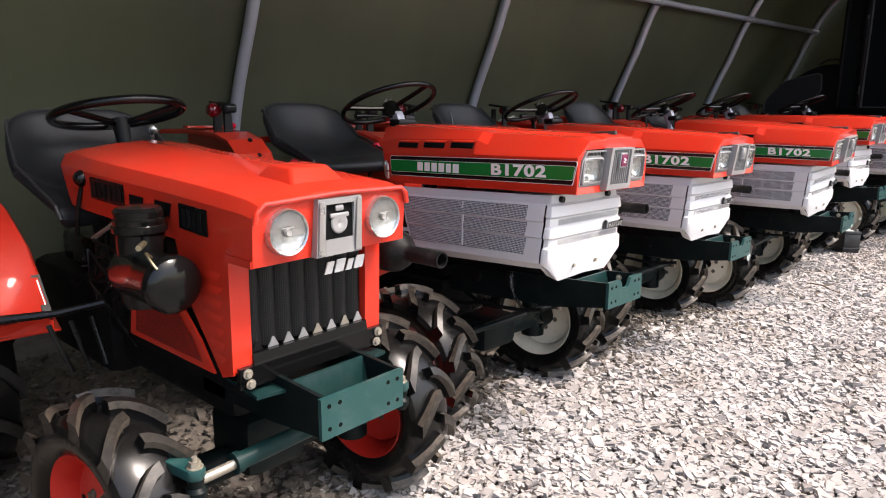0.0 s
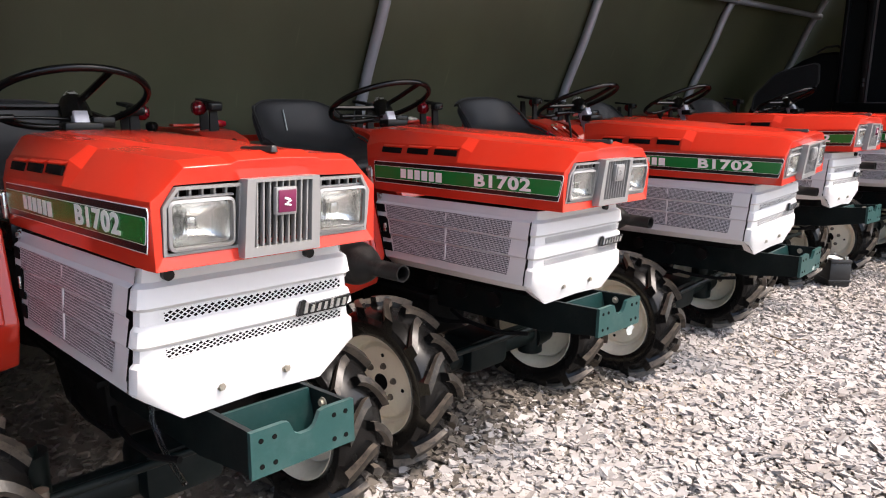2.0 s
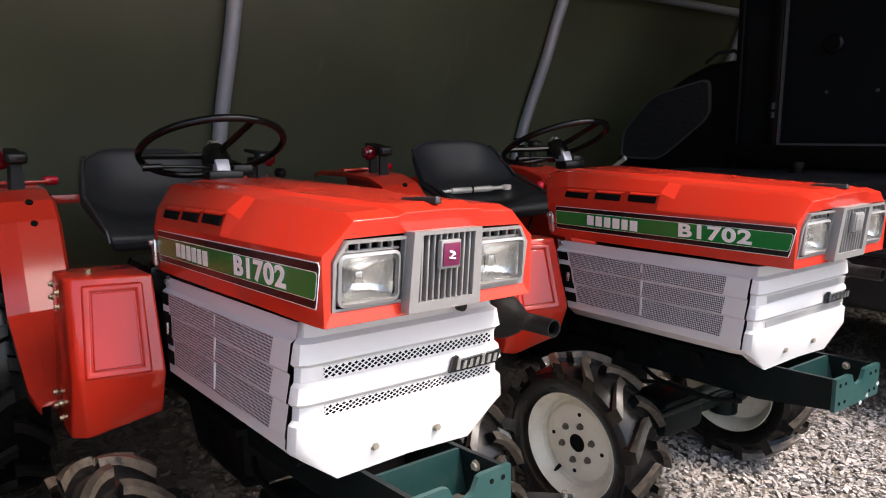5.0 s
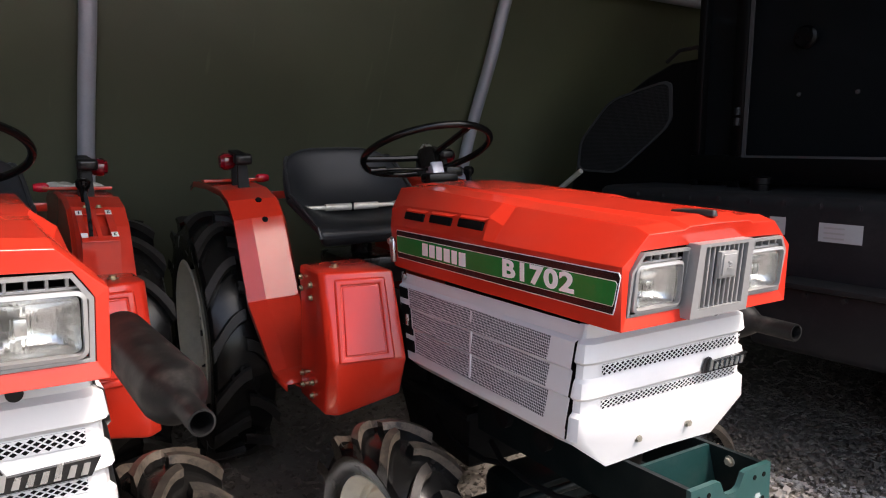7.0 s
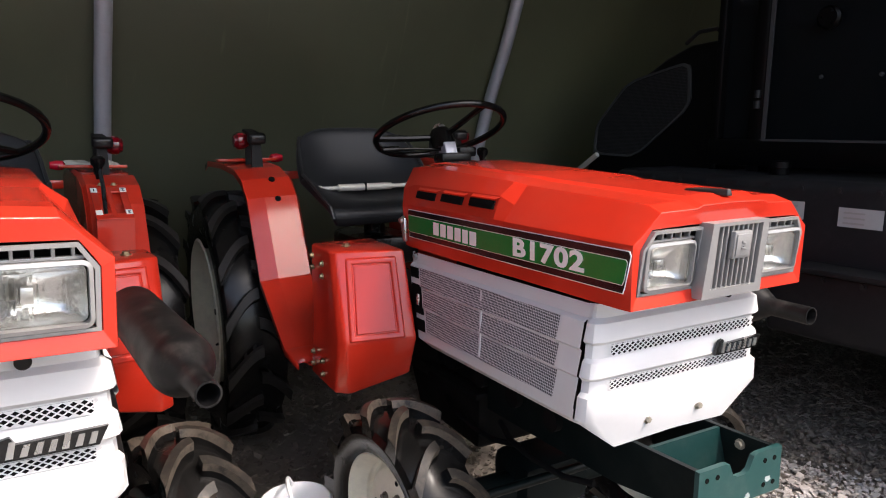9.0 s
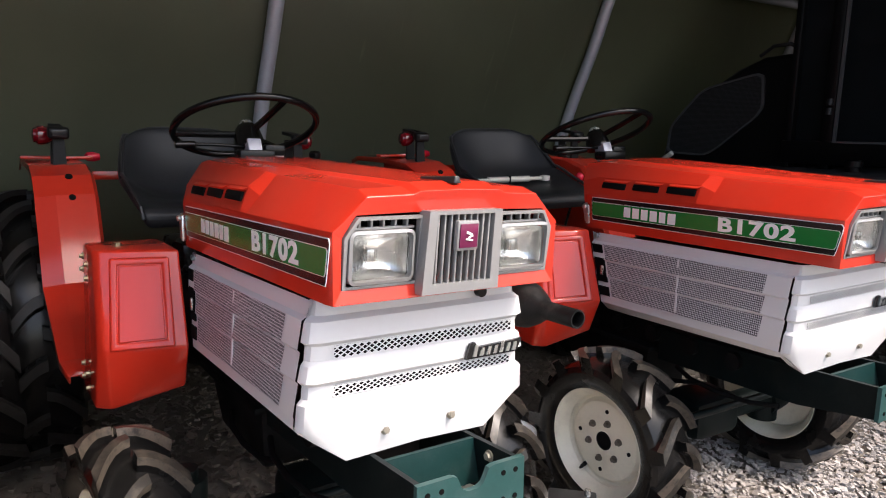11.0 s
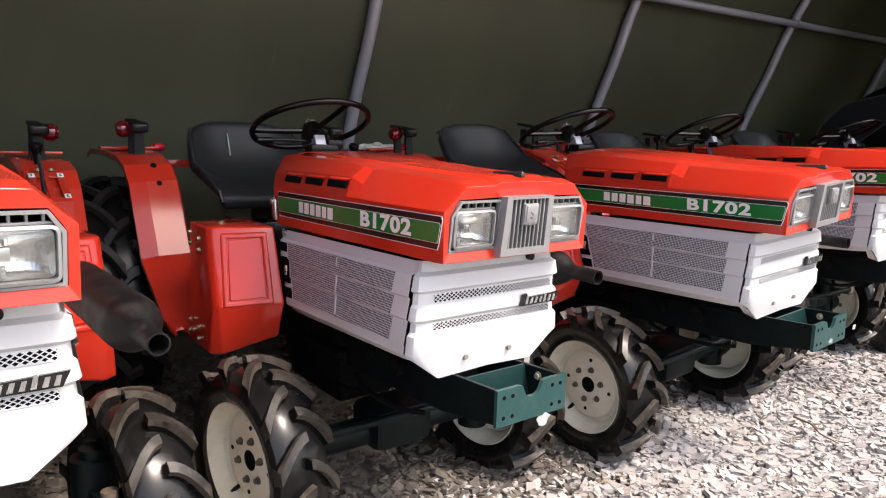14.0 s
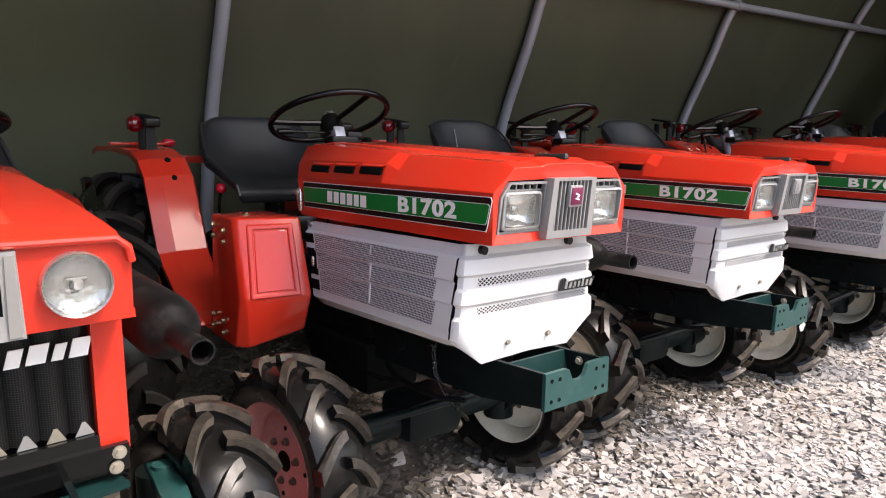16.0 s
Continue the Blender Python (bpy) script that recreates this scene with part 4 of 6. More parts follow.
def seat_part(t):
    """A moulded vinyl bucket seat."""
    bm = B()
    prof = [  # y, z, half width, side rise, corner drop
        (1.215, .800, .200, .0, .0), (1.190, .835, .212, .0, .0), (1.205, .866, .216, .004, .0), (1.26, .880, .218, .012, .0), (1.34, .878, .218, .040, .0), (1.42, .880, .221, .068, .0),
        (1.50, .895, .222, .090, .0), (1.555, .930, .221, .092, .0), (1.590, .980, .216, .074, .0), (1.612, 1.035, .208, .052, .004), (1.626, 1.080, .200, .030, .014), (1.636, 1.112, .190, .020, .026), (1.648, 1.124, .178, .012, .036), (1.668, 1.116, .170, .008, .036)]
    rows = []
    for y, z, w, rise, drop in prof:
        row = []
        for k in range(17):
            f = -1 + k / 8
            e = abs(f) ** 3
            up = 1 if y < 1.47 else max(0.0, 1 - (y - 1.47) / .11)
            row.append((f * w * 1.10, y - rise * e * (1 - up) * 1.25, z + rise * e * up - drop * abs(f) ** 5))
        rows.append(row)
    grid(bm, rows)
    ob = part("seat", bm, VINYL, t, "moulded black vinyl bucket seat")
    seat = ob
    rim = [r[0] for r in rows[1:]] + rows[-1][1:-1] + [r[-1] for r in reversed(rows[1:])]
    bm = B()
    tube(bm, [Vector(p) + Vector((0, 0, .002)) for p in rim], .006, 8)
    part("piping", bm, VINYLEDGE, seat, "raised rounded seat edge")
    ob = seat
    md = ob.modifiers.new("thick", "SOLIDIFY")
    md.thickness, md.offset = .030, -1
    md = ob.modifiers.new("round", "SUBSURF")
    md.levels = md.render_levels = 2
    bm = B()
    cyl(bm, (0, 1.42, .60), (0, 1.42, .86), .04, seg=12)
    box(bm, (0, 1.42, .70), (.22, .30, .10), .02)
    part("seat_mount", bm, BLACK, t)
    bm = B()
    box(bm, (0, 1.80, .96), (.60, .012, .03), .004)
    part("rear_rail", bm, RED, t, "red rail between the mudguards")


def muffler(t):
    bm = B()
    x, z = .330, .742
    lathe(bm, [(-.62, .0), (-.62, .044), (-.60, .052), (-.165, .052), (-.145, .049), (-.120, .038), (-.100, .026), (-.09, .0195), (.0, .019), (.0, .0162), (-.09, .0162), (-.09, 0)], 28,
          pose(x, .053, z, 0, 0, -90))
    part("muffler", bm, MUFFLER, t, "black exhaust silencer with a short tailpipe")
    bm = B()
    tube(bm, [(x, .63, z), (.25, .68, z - .02), (.15, .66, .74)], .022, 12)
    part("exhaust_pipe", bm, MUFFLER, t)


def striped_tractor(label, rim_l=CREAM):
    t = thing("compact_tractor", label, "tractor", "row of compact tractors")
    hood = hood_part(t)
    decal_part(hood)
    grille_part(t)
    for s in (-1, 1):
        lamp_part(t, s)
    shroud_parts(t)
    bracket_part(t)
    running_gear(t, rim_l)
    for s in (-1, 1):
        fender_part(t, s)
        step_box(t, s)
    controls(t)
    quadrant(t)
    seat_part(t)
    muffler(t)
    return t


LABEL = "orange-red compact tractor with white grille cowl on gravel"
tractors = []
# centre x, y of the decal's front end, height, lift of the nose, heading, nose-up, lean
STANDS = [(1.992, 1.052, .005, .030, -1.30, 1.19, 1.35), (3.115, 1.073, .0, .006, -2.70, 0.0, .76), (4.300, .895, .008, .0, -2.03, -.56, -1.58), (5.422, .910, -.011, .030, -3.35, 1.77, 1.30),
          (6.611, .702, .0, .008, -7.88, .30, -.88)]
base = striped_tractor(LABEL)


def stand(i):
    x, y, z, lift, head, nose, roll = STANDS[i]
    return pose(x, y, z, 0, 0, head) @ Matrix.Translation((0, PIVOT_Y, 0)) @ pose(0, 0, 0, -nose) @ pose(0, 0, 0, 0, roll) @ Matrix.Translation((0, -PIVOT_Y, 0))


for i in range(4, -1, -1):
    tractors.append(copy_thing(base, stand(i)) if i else base)
base.matrix_basis = stand(0)
for tr, i in zip(tractors, range(4, -1, -1)):
    lift = STANDS[i][3]
    for o in list(tr.children):
        if o.name.startswith("gear_lever") and i not in (0, 2) or o.name.startswith("rubber_stop") and i and o.data.vertices[0].co.x < 0:
            for c in list(o.children):
                bpy.data.objects.remove(c)
            bpy.data.objects.remove(o)
            continue
        if i == 2 and o.name.startswith(("hood", "headlamp_bezel", "lamp_surround", "lamp_housing", "grille_frame")):
            # its bonnet sits a little askew
            o.matrix_basis = pose(-.22, 0, .84) @ pose(0, 0, 0, 0, -1.8) @ pose(.22, 0, -.84) @ o.matrix_basis
        if o.name.startswith("seat"):
            o.location.x += (.0, .0, .0, .0, -.035)[i]
            o.location.y += .085
            o.location.z += .012
        if o.name.startswith("front_wheel"):
            o.location.z -= lift * .9
            side = -1 if o.location.x < 0 else 1
            if i == 4 and side < 0:
                o.location.x += .035
            pin = Vector((side * .33, FW_Y, 0))
            turned = Matrix.Translation(pin) @ pose(0, 0, 0, 0, 0, (7, 8, 0, 7, 6)[i]) @ Matrix.Translation(-pin)
            o.matrix_basis = turned @ o.matrix_basis
            if i == 0 and side < 0:
                me = o.data.copy()
                me.materials[0] = RED_OLD
                o.data = me
        if o.name.startswith("grille_frame") and i in (1, 2, 4):
            for c in o.children:
                if c.name.startswith("badge_face") or c.name.startswith("badge_mark"):
                    me = c.data.copy()
                    me.materials[0] = SILVER
                    c.data = me
                    c["label"] = "plain silver badge face"
        if o.name.startswith("weight_bracket") and i in (1, 2, 4):
            rng = random.Random(i)
            for x, z in {1: ((.0, .480),), 2: ((-.082, .512), (.078, .525)), 4: ((-.03, .512), (.02, .530), (-.062, .500))}[i]:
                bm = B()
                r = {1: .024, 2: .013, 4: .008}[i]
                slab(bm, [(x + r * rng.uniform(.5, 1.2) * math.cos(k * .45), -.0912, z + .7 * r * rng.uniform(.7, 1.1) * math.sin(k * .45)) for k in range(14)], (0, -.0006, 0))
                part("paint_scuff", bm, SCUFF, o, "chipped white paint mark")
    if i == 1:
        seat = [o for o in tr.children if o.name.startswith("seat") and not o.name.startswith("seat_mount")][0]
        bm = B()
        slab(bm, [(-.062, 1.588, .985), (-.056, 1.590, .985), (-.058, 1.617, 1.075), (-.061, 1.617, 1.075)], (0, -.004, 0))
        part("seat_tear", bm, SCUFF, seat, "pale narrow tear in the vinyl")
tractors.reverse()


# ---- ground ----
def ground_z(x, y):
    return .010 * math.sin(x * 1.3 + .4) * math.cos(y * 1.7) + .006 * math.sin(x * 3.1 + y * 2.3)


GRAVELBED = mat("gravel_bed", (0.15, 0.130, 0.110), 0.85, vary=0.6, scale=3, fine=60, bump=0.8, dust=(0.06, 0.048, 0.038), dust_amt=0.6)
STONE = mat("limestone_chips", (0.335, 0.312, 0.295), 0.80, vary=0.14, scale=0.9, fine=120, bump=0.25, dust=(0.25, 0.205, 0.165), dust_amt=0.55, random_vary=0.18)


def axis_steps(lo, hi, near, step):
    a, v = [], near[0]
    while v <= near[1]:
        a.append(v)
        v += step
    d, v = step, near[1]
    while v < hi:
        d *= 1.5
        v += d
        a.append(min(v, hi))
    d, v = step, near[0]
    while v > lo:
        d *= 1.5
        v -= d
        a.insert(0, max(v, lo))
    return a


def ground():
    xs, ys = axis_steps(-400, 400, (-3, 11), .14), axis_steps(-400, 400, (-3, 4), .14)
    bm = B()
    grid(bm, [[(x, y, ground_z(x, y) - .008 if abs(x) < 20 and abs(y) < 20 else -.008) for x in xs] for y in ys])
    ob = finish(bm, "ground", GRAVELBED)
    tagged(ob, "grey crushed limestone ground", "ground", kind="structure")


def gravel():
    rng = np.random.default_rng(7)
    # brown chips with the shade under the tent put into their colour
    DARKENED = mat("earthy_stone_chips", (0.115, 0.098, 0.080), 0.85, vary=0.35, scale=3, fine=120, bump=0.25, dust=(0.07, 0.055, 0.042), dust_amt=0.5, random_vary=0.4)
    p = np.stack([rng.uniform(-7, 14, 1400000), rng.uniform(-7, 3.35, 1400000)], 1)
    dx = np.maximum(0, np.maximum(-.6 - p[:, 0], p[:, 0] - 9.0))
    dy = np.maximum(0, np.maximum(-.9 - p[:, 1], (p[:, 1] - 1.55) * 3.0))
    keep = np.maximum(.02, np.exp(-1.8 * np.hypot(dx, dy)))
    # thinner past y 1.55, so the dark bed stands in for shade
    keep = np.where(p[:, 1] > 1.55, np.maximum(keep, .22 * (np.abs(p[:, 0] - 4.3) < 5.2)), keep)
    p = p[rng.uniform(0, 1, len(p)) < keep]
    n = len(p)
    size = rng.gamma(5.0, .0024, n).clip(.004, .028)
    size *= np.interp(p[:, 0], [5.2, 6.8], [1.0, .62])
    corner = np.array([(sx, sy, sz) for sz in (-1, 1) for sy in (-1, 1) for sx in (-1, 1)], float)
    v = corner[None] * rng.uniform(.45, 1.0, (n, 8, 3))
    v *= np.stack([size, size * rng.uniform(.55, .95, n), size * rng.uniform(.22, .45, n)], 1)[:, None]
    ang = rng.uniform(0, 2 * np.pi, n)
    tx, ty = rng.normal(0, .26, n), rng.normal(0, .26, n)
    v[..., 2] += v[..., 0] * tx[:, None] + v[..., 1] * ty[:, None]
    c, s = np.cos(ang)[:, None], np.sin(ang)[:, None]
    x, y = v[..., 0] * c - v[..., 1] * s, v[..., 0] * s + v[..., 1] * c
    gz = .010 * np.sin(p[:, 0] * 1.3 + .4) * np.cos(p[:, 1] * 1.7) + .006 * np.sin(p[:, 0] * 3.1 + p[:, 1] * 2.3)
    z = v[..., 2] + (gz - .004 + rng.uniform(0, .012, n))[:, None]
    xyz = np.stack([x + p[:, :1], y + p[:, 1:], z], -1)
    quads = np.array([(0, 2, 3, 1), (4, 5, 7, 6), (0, 1, 5, 4), (2, 6, 7, 3), (0, 4, 6, 2), (1, 3, 7, 5)])
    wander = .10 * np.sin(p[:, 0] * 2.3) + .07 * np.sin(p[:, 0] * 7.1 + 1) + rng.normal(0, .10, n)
    # brings the shade-dark chips forward at the row's start and by the machine
    shade_shift = np.interp(p[:, 0], [.35, .95, 7.5, 8.1], [.55, 0, 0, .9])
    inside = p[:, 1] + wander + shade_shift > 1.46
    for name, pick, material, label in (("gravel", ~inside, STONE, "loose angular pale grey limestone chips"), ("earthy_gravel", inside, DARKENED, "dirty brown stone chips, darkened as in the tent's shade")):
        verts = xyz[pick].reshape(-1, 3)
        faces = (quads[None] + 8 * np.arange(len(verts) // 8)[:, None, None]).reshape(-1, 4)
        me = bpy.data.meshes.new(name)
        me.vertices.add(len(verts))
        me.vertices.foreach_set("co", verts.ravel())
        me.loops.add(faces.size)
        me.loops.foreach_set("vertex_index", faces.ravel().astype(np.int32))
        me.polygons.add(len(faces))
        me.polygons.foreach_set("loop_start", np.arange(0, faces.size, 4, dtype=np.int32))
        me.update(calc_edges=True)
        me.polygons.foreach_set("use_smooth", np.zeros(len(faces), dtype=bool))
        me.materials.append(material)
        tagged(new(name, me), label, "gravel", kind="stuff")


ground()
gravel()

# ---- tent ----
# overhead part is unseen; its open edge at y .15 is placed to shape sunlight
ARCH = [(3.42, -.05), (3.38, .5), (3.24, 1.10), (3.03, 1.60), (2.877, 1.98), (2.60, 2.42), (2.05, 2.76), (1.40, 3.00), (.85, 3.08), (.15, 3.05)]
HOOP_X = [2.200 + 1.943 * k for k in range(-3, 5)]


def skew(x):
    """The tent stands a little out of line with the row."""
    return .043 - .077 * (x - 6.0)


def arch_at(f, off):
    """A point on the arch at f of 0..1 along it, moved outwards by off."""
    n = len(ARCH) - 1
    i = min(int(f * n), n - 1)
    u = f * n - i

    def p(k):
        return Vector(ARCH[max(0, min(n, k))])
    a, b, c, d = p(i - 1), p(i), p(i + 1), p(i + 2)
    q = .5 * ((2 * b) + (c - a) * u + (2 * a - 5 * b + 4 * c - d) * u * u + (3 * b - a - 3 * c + d) * u ** 3)
    t = ((c - a) * (1 - u) + (d - b) * u).normalized()
    o = Vector((-t.y, t.x)) * -off
    return q + o


def tarp_material():
    m = mat("olive_tarpaulin", (0.083, 0.085, 0.049), 0.46, vary=0.25, scale=1.2, fine=250, bump=0.06, dust=(0.10, 0.10, 0.068), dust_amt=0.25, spec=0.8)
    n, l = m.node_tree.nodes, m.node_tree.links
    b = n["Principled BSDF"]
    out = n["Material Output"]
    tr = n.new("ShaderNodeBsdfTranslucent")
    tc = n.new("ShaderNodeTexCoord")
    mp = n.new("ShaderNodeMapping")
    mp.inputs["Scale"].default_value = (.55, .30, .40)
    st = n.new("ShaderNodeTexNoise")
    st.inputs["Scale"].default_value = 1.3
    st.inputs["Detail"].default_value = 5
    l.new(tc.outputs["Object"], mp.inputs[0])
    l.new(mp.outputs[0], st.inputs["Vector"])
    # uneven glow through the sheet, put into its colour as broad streaks
    glow_tone = n.new("ShaderNodeMapRange")
    glow_tone.inputs[1].default_value, glow_tone.inputs[2].default_value = .35, .68
    glow_tone.inputs[3].default_value, glow_tone.inputs[4].default_value = .70, 1.25
    l.new(st.outputs[0], glow_tone.inputs[0])
    # pale rub marks, long and thin
    mp2 = n.new("ShaderNodeMapping")
    mp2.inputs["Rotation"].default_value = (.5, .35, 0)
    mp2.inputs["Scale"].default_value = (26, 1.6, 2.2)
    sc = n.new("ShaderNodeTexNoise")
    sc.inputs["Scale"].default_value = 1.0
    sc.inputs["Detail"].default_value = 2
    l.new(tc.outputs["Object"], mp2.inputs[0])
    l.new(mp2.outputs[0], sc.inputs["Vector"])
    rub = n.new("ShaderNodeMapRange")
    rub.inputs[1].default_value, rub.inputs[2].default_value = .70, .80
    rub.inputs[3].default_value, rub.inputs[4].default_value = 0.0, .55
    l.new(sc.outputs[0], rub.inputs[0])
    sm = n.new("ShaderNodeMath")
    l.new(glow_tone.outputs[0], sm.inputs[0])
    l.new(rub.outputs[0], sm.inputs[1])
    src = b.inputs["Base Color"].links[0].from_socket
    hv = n.new("ShaderNodeHueSaturation")
    l.new(src, hv.inputs["Color"])
    l.new(sm.outputs[0], hv.inputs["Value"])
    l.new(hv.outputs[0], b.inputs["Base Color"])
    hv2 = n.new("ShaderNodeHueSaturation")
    hv2.inputs["Color"].default_value = (0.145, 0.148, 0.072, 1)
    l.new(glow_tone.outputs[0], hv2.inputs["Value"])
    l.new(hv2.outputs[0], tr.inputs[0])
    mx = n.new("ShaderNodeMixShader")
    mx.inputs[0].default_value = 0.25
    l.new(b.outputs[0], mx.inputs[1])
    l.new(tr.outputs[0], mx.inputs[2])
    l.new(mx.outputs[0], out.inputs[0])
    return m


TARP = tarp_material()


def tent():
    for x in HOOP_X:
        bm = B()
        tube(bm, [(x, arch_at(f / 40, 0)[0] + skew(x), arch_at(f / 40, 0)[1]) for f in range(41)], .034, 12)
        ob = finish(bm, "tent_hoop", STEEL)
        tagged(ob, "bent galvanised steel tube hoop of the tent", "tent pole", "tent hoops")
    bm = B()
    x0, x1 = HOOP_X[0] - .3, HOOP_X[-1] + .1
    rows = []
    nx = 90
    for k in range(nx + 1):
        x = x0 + (x1 - x0) * k / nx
        g = (x - HOOP_X[0]) / 1.943
        sag = .03 * abs(math.sin(math.pi * g))
        row = []
        for f in range(37):
            q = arch_at(f / 36, .042 - sag * .35 + .012 * noise.noise((x * 1.3, f * .22, 0)))
            row.append((x, q[0] + skew(x), q[1]))
        rows.append(row)
    grid(bm, rows)
    ob = finish(bm, "wall_north", TARP, angle=80)
    tagged(ob, "dark olive tarpaulin stretched over hoops", "tarpaulin", kind="structure")
    md = ob.modifiers.new("thick", "SOLIDIFY")
    md.thickness = .002
    for y, z in ((2.828, 2.010), (1.42, 2.94)):
        bm = B()
        cyl(bm, (x0 + .3, y + skew(x0 + .3), z), (x1 - .1, y + skew(x1 - .1), z), .027, seg=14)
        pu = finish(bm, "purlin", STEEL)
        tagged(pu, "straight galvanised tube along the tent hoops", "tent pole", "tent purlins")
        for x in HOOP_X:
            bm = B()
            lathe(bm, [(-.03, .03), (-.03, .034), (.03, .034), (.03, .03)], 16, pose(x, y + skew(x), z, 0, 0, -3.8), close=True)
            box(bm, (x, y + skew(x) + .03, z - .01), (.05, .05, .05), .008)
            part("clamp", bm, STEEL, pu, "pressed steel clamp")
    # far end sheet, and an unseen near one added to darken the row's start
    for name, x in (("wall_east", x1 + .05), ("wall_west", x0 - .05)):
        bm = B()
        pts = [(x, arch_at(f / 36, .05)[0] + skew(x), arch_at(f / 36, .05)[1]) for f in range(37)]
        slab(bm, [(x, .15 + skew(x), 0.0), (x, 3.42 + skew(x), 0.0)] + pts[1:], (.01, 0, 0))
        tagged(finish(bm, name, TARP), "tarpaulin end sheet added to close the tent", "tarpaulin", kind="structure")


tent()


# ---- the older round-lamp tractor ----
def old_tractor():
    t = thing("old_compact_tractor", "older orange-red compact tractor with two round headlamps and black grille", "tractor", "row of compact tractors")
    # bonnet
    bm = B()
    H = [
        [(.196, .006, .846), (.202, .000, .940), (.188, -.002, .964), (.150, -.003, .970), (.075, -.003, .972), (.060, -.003, .975), (0, -.003, .976)],
        [(.200, .030, .848), (.205, .030, .946), (.190, .030, .972), (.150, .030, .980), (.075, .030, .984), (.058, .030, .988), (0, .030, .989)],
        [(.201, .10, .852), (.206, .10, .950), (.190, .10, .978), (.150, .10, .986), (.080, .10, .990), (.056, .10, .992), (0, .10, .993)],
        [(.201, .22, .856), (.206, .22, .956), (.190, .22, .985), (.150, .22, .993), (.085, .22, .997), (.050, .22, .999), (0, .22, 1.000)],
        [(.201, .32, .860), (.206, .32, .960), (.190, .32, .989), (.150, .32, .997), (.085, .32, 1.001), (.05, .32, 1.003), (0, .32, 1.004)],
        [(.201, .70, .868), (.206, .70, .972), (.188, .70, 1.003), (.150, .70, 1.012), (.085, .70, 1.018), (.05, .70, 1.021), (0, .70, 1.022)],
        [(.200, .84, .872), (.205, .85, .980), (.186, .86, 1.014), (.150, .86, 1.024), (.085, .86, 1.034), (.05, .86, 1.038), (0, .86, 1.040)],
        [(.196, .885, .874), (.200, .925, .978), (.178, .945, 1.008), (.140, .95, 1.018), (.085, .95, 1.026), (.05, .95, 1.030), (0, .95, 1.032)],
    ]
    rows = grid(bm, [mirror_row(h) for h in H])
    # brow and lamp face below it
    nose = rows[0]
    face_low = [bm.verts.new((v.co.x, .008, .842)) for v in nose]
    for k in range(len(nose) - 1):
        bm.faces.new((nose[k], nose[k + 1], face_low[k + 1], face_low[k]))
    under = [bm.verts.new((v.co.x, .105, .842)) for v in face_low]
    for k in range(len(nose) - 1):
        bm.faces.new((face_low[k], face_low[k + 1], under[k + 1], under[k]))
    hood = part("hood", bm, RED, t, "rounded orange-red bonnet with a small centre scoop")
    md = hood.modifiers.new("edge", "BEVEL")
    md.width, md.segments, md.limit_method, md.angle_limit = .008, 3, "ANGLE", radians(26)
    bm = B()
    base_, top_ = [(-.070, .050), (.070, .050), (.064, .195), (-.064, .195)], [(-.050, .085), (.050, .085), (.046, .165), (-.046, .165)]
    lo = [bm.verts.new((x, y, .984 + .05 * y)) for x, y in base_]
    hi = [bm.verts.new((x, y, 1.018 + .03 * y)) for x, y in top_]
    bm.faces.new(hi)
    for k in range(4):
        bm.faces.new((lo[k], lo[(k + 1) % 4], hi[(k + 1) % 4], hi[k]))
    bmesh.ops.bevel(bm, geom=[e for e in bm.edges if not e.is_boundary], offset=.008, segments=3, affect="EDGES", profile=.5)
    part("bonnet_scoop", bm, RED, hood, "raised pad on the bonnet")
    bm = B()
    tube(bm, [(-.200, -.006, .930), (-.196, -.008, .952), (-.180, -.009, .966), (0, -.010, .972), (.180, -.009, .966), (.196, -.008, .952), (.200, -.006, .930)], .006, 8)
    part("brow_bead", bm, RED, hood)
    # front posts and side skirts
    for s in (-1, 1):
        bm = B()
        slab(bm, [(s * .204, .090, .846), (s * .158, .090, .846), (s * .158, .096, .605), (s * .203, .096, .605)], (0, .03, 0))
        p = part("front_post", bm, RED, t, "red front post of the bonnet")
        bm = B()
        slab(bm, [(s * .204, .01, .856), (s * .204, .30, .862), (s * .202, .27, .74), (s * .203, .14, .585), (s * .204, .096, .60), (s * .204, .090, .842), (s * .204, .01, .842)], (-s * .006, 0, 0))
        sk = part("side_skirt", bm, RED, t, "red louvred side skirt")
        for k in range(7):
            bm = B()
            z = .83 - k * .030
            slab(bm, [(s * .2045, .12, z - .02), (s * .2045, .24 - k * .012, z - .018), (s * .2068, .23 - k * .012, z - .030), (s * .2068, .13, z - .032)], (0, 0, .004))
            part("louvre", bm, RED, sk)
        bm = B()
        slab(bm, [(s * .205, .17, .585), (s * .225, .52, .600), (s * .222, .50, .700), (s * .208, .285, .712), (s * .206, .22, .65)], (-s * .006, 0, 0))
        gp = part("guard_panel", bm, RED, t, "red side guard")
        bm = B()
        slab(bm, [(s * .2095, .21, .603), (s * .2265, .485, .615), (s * .2235, .475, .688), (s * .2115, .30, .698), (s * .2095, .245, .65)], (s * .001, 0, 0))
        part("guard_mesh", bm, PERF_RED, gp, "fine dark mesh")
    # round lamps
    for s in (-1, 1):
        bm = B()
        lathe(bm, [(-.002, .043), (-.005, .0455), (.001, .047), (.020, .047), (.020, .043)], 36, pose(s * .127, -.008, .905, 0, 0, 90), close=True)
        bz = part("headlamp_bezel", bm, CHROME, t, "plated ring of a round headlamp")
        bm = B()
        lathe(bm, [(.004, .044), (.007, .038), (.0085, .020), (.009, .0)], 36, pose(s * .127, -.008, .905, 0, 0, 90))
        part("reflector", bm, OLD_REFLECTOR, bz)
        bm = B()
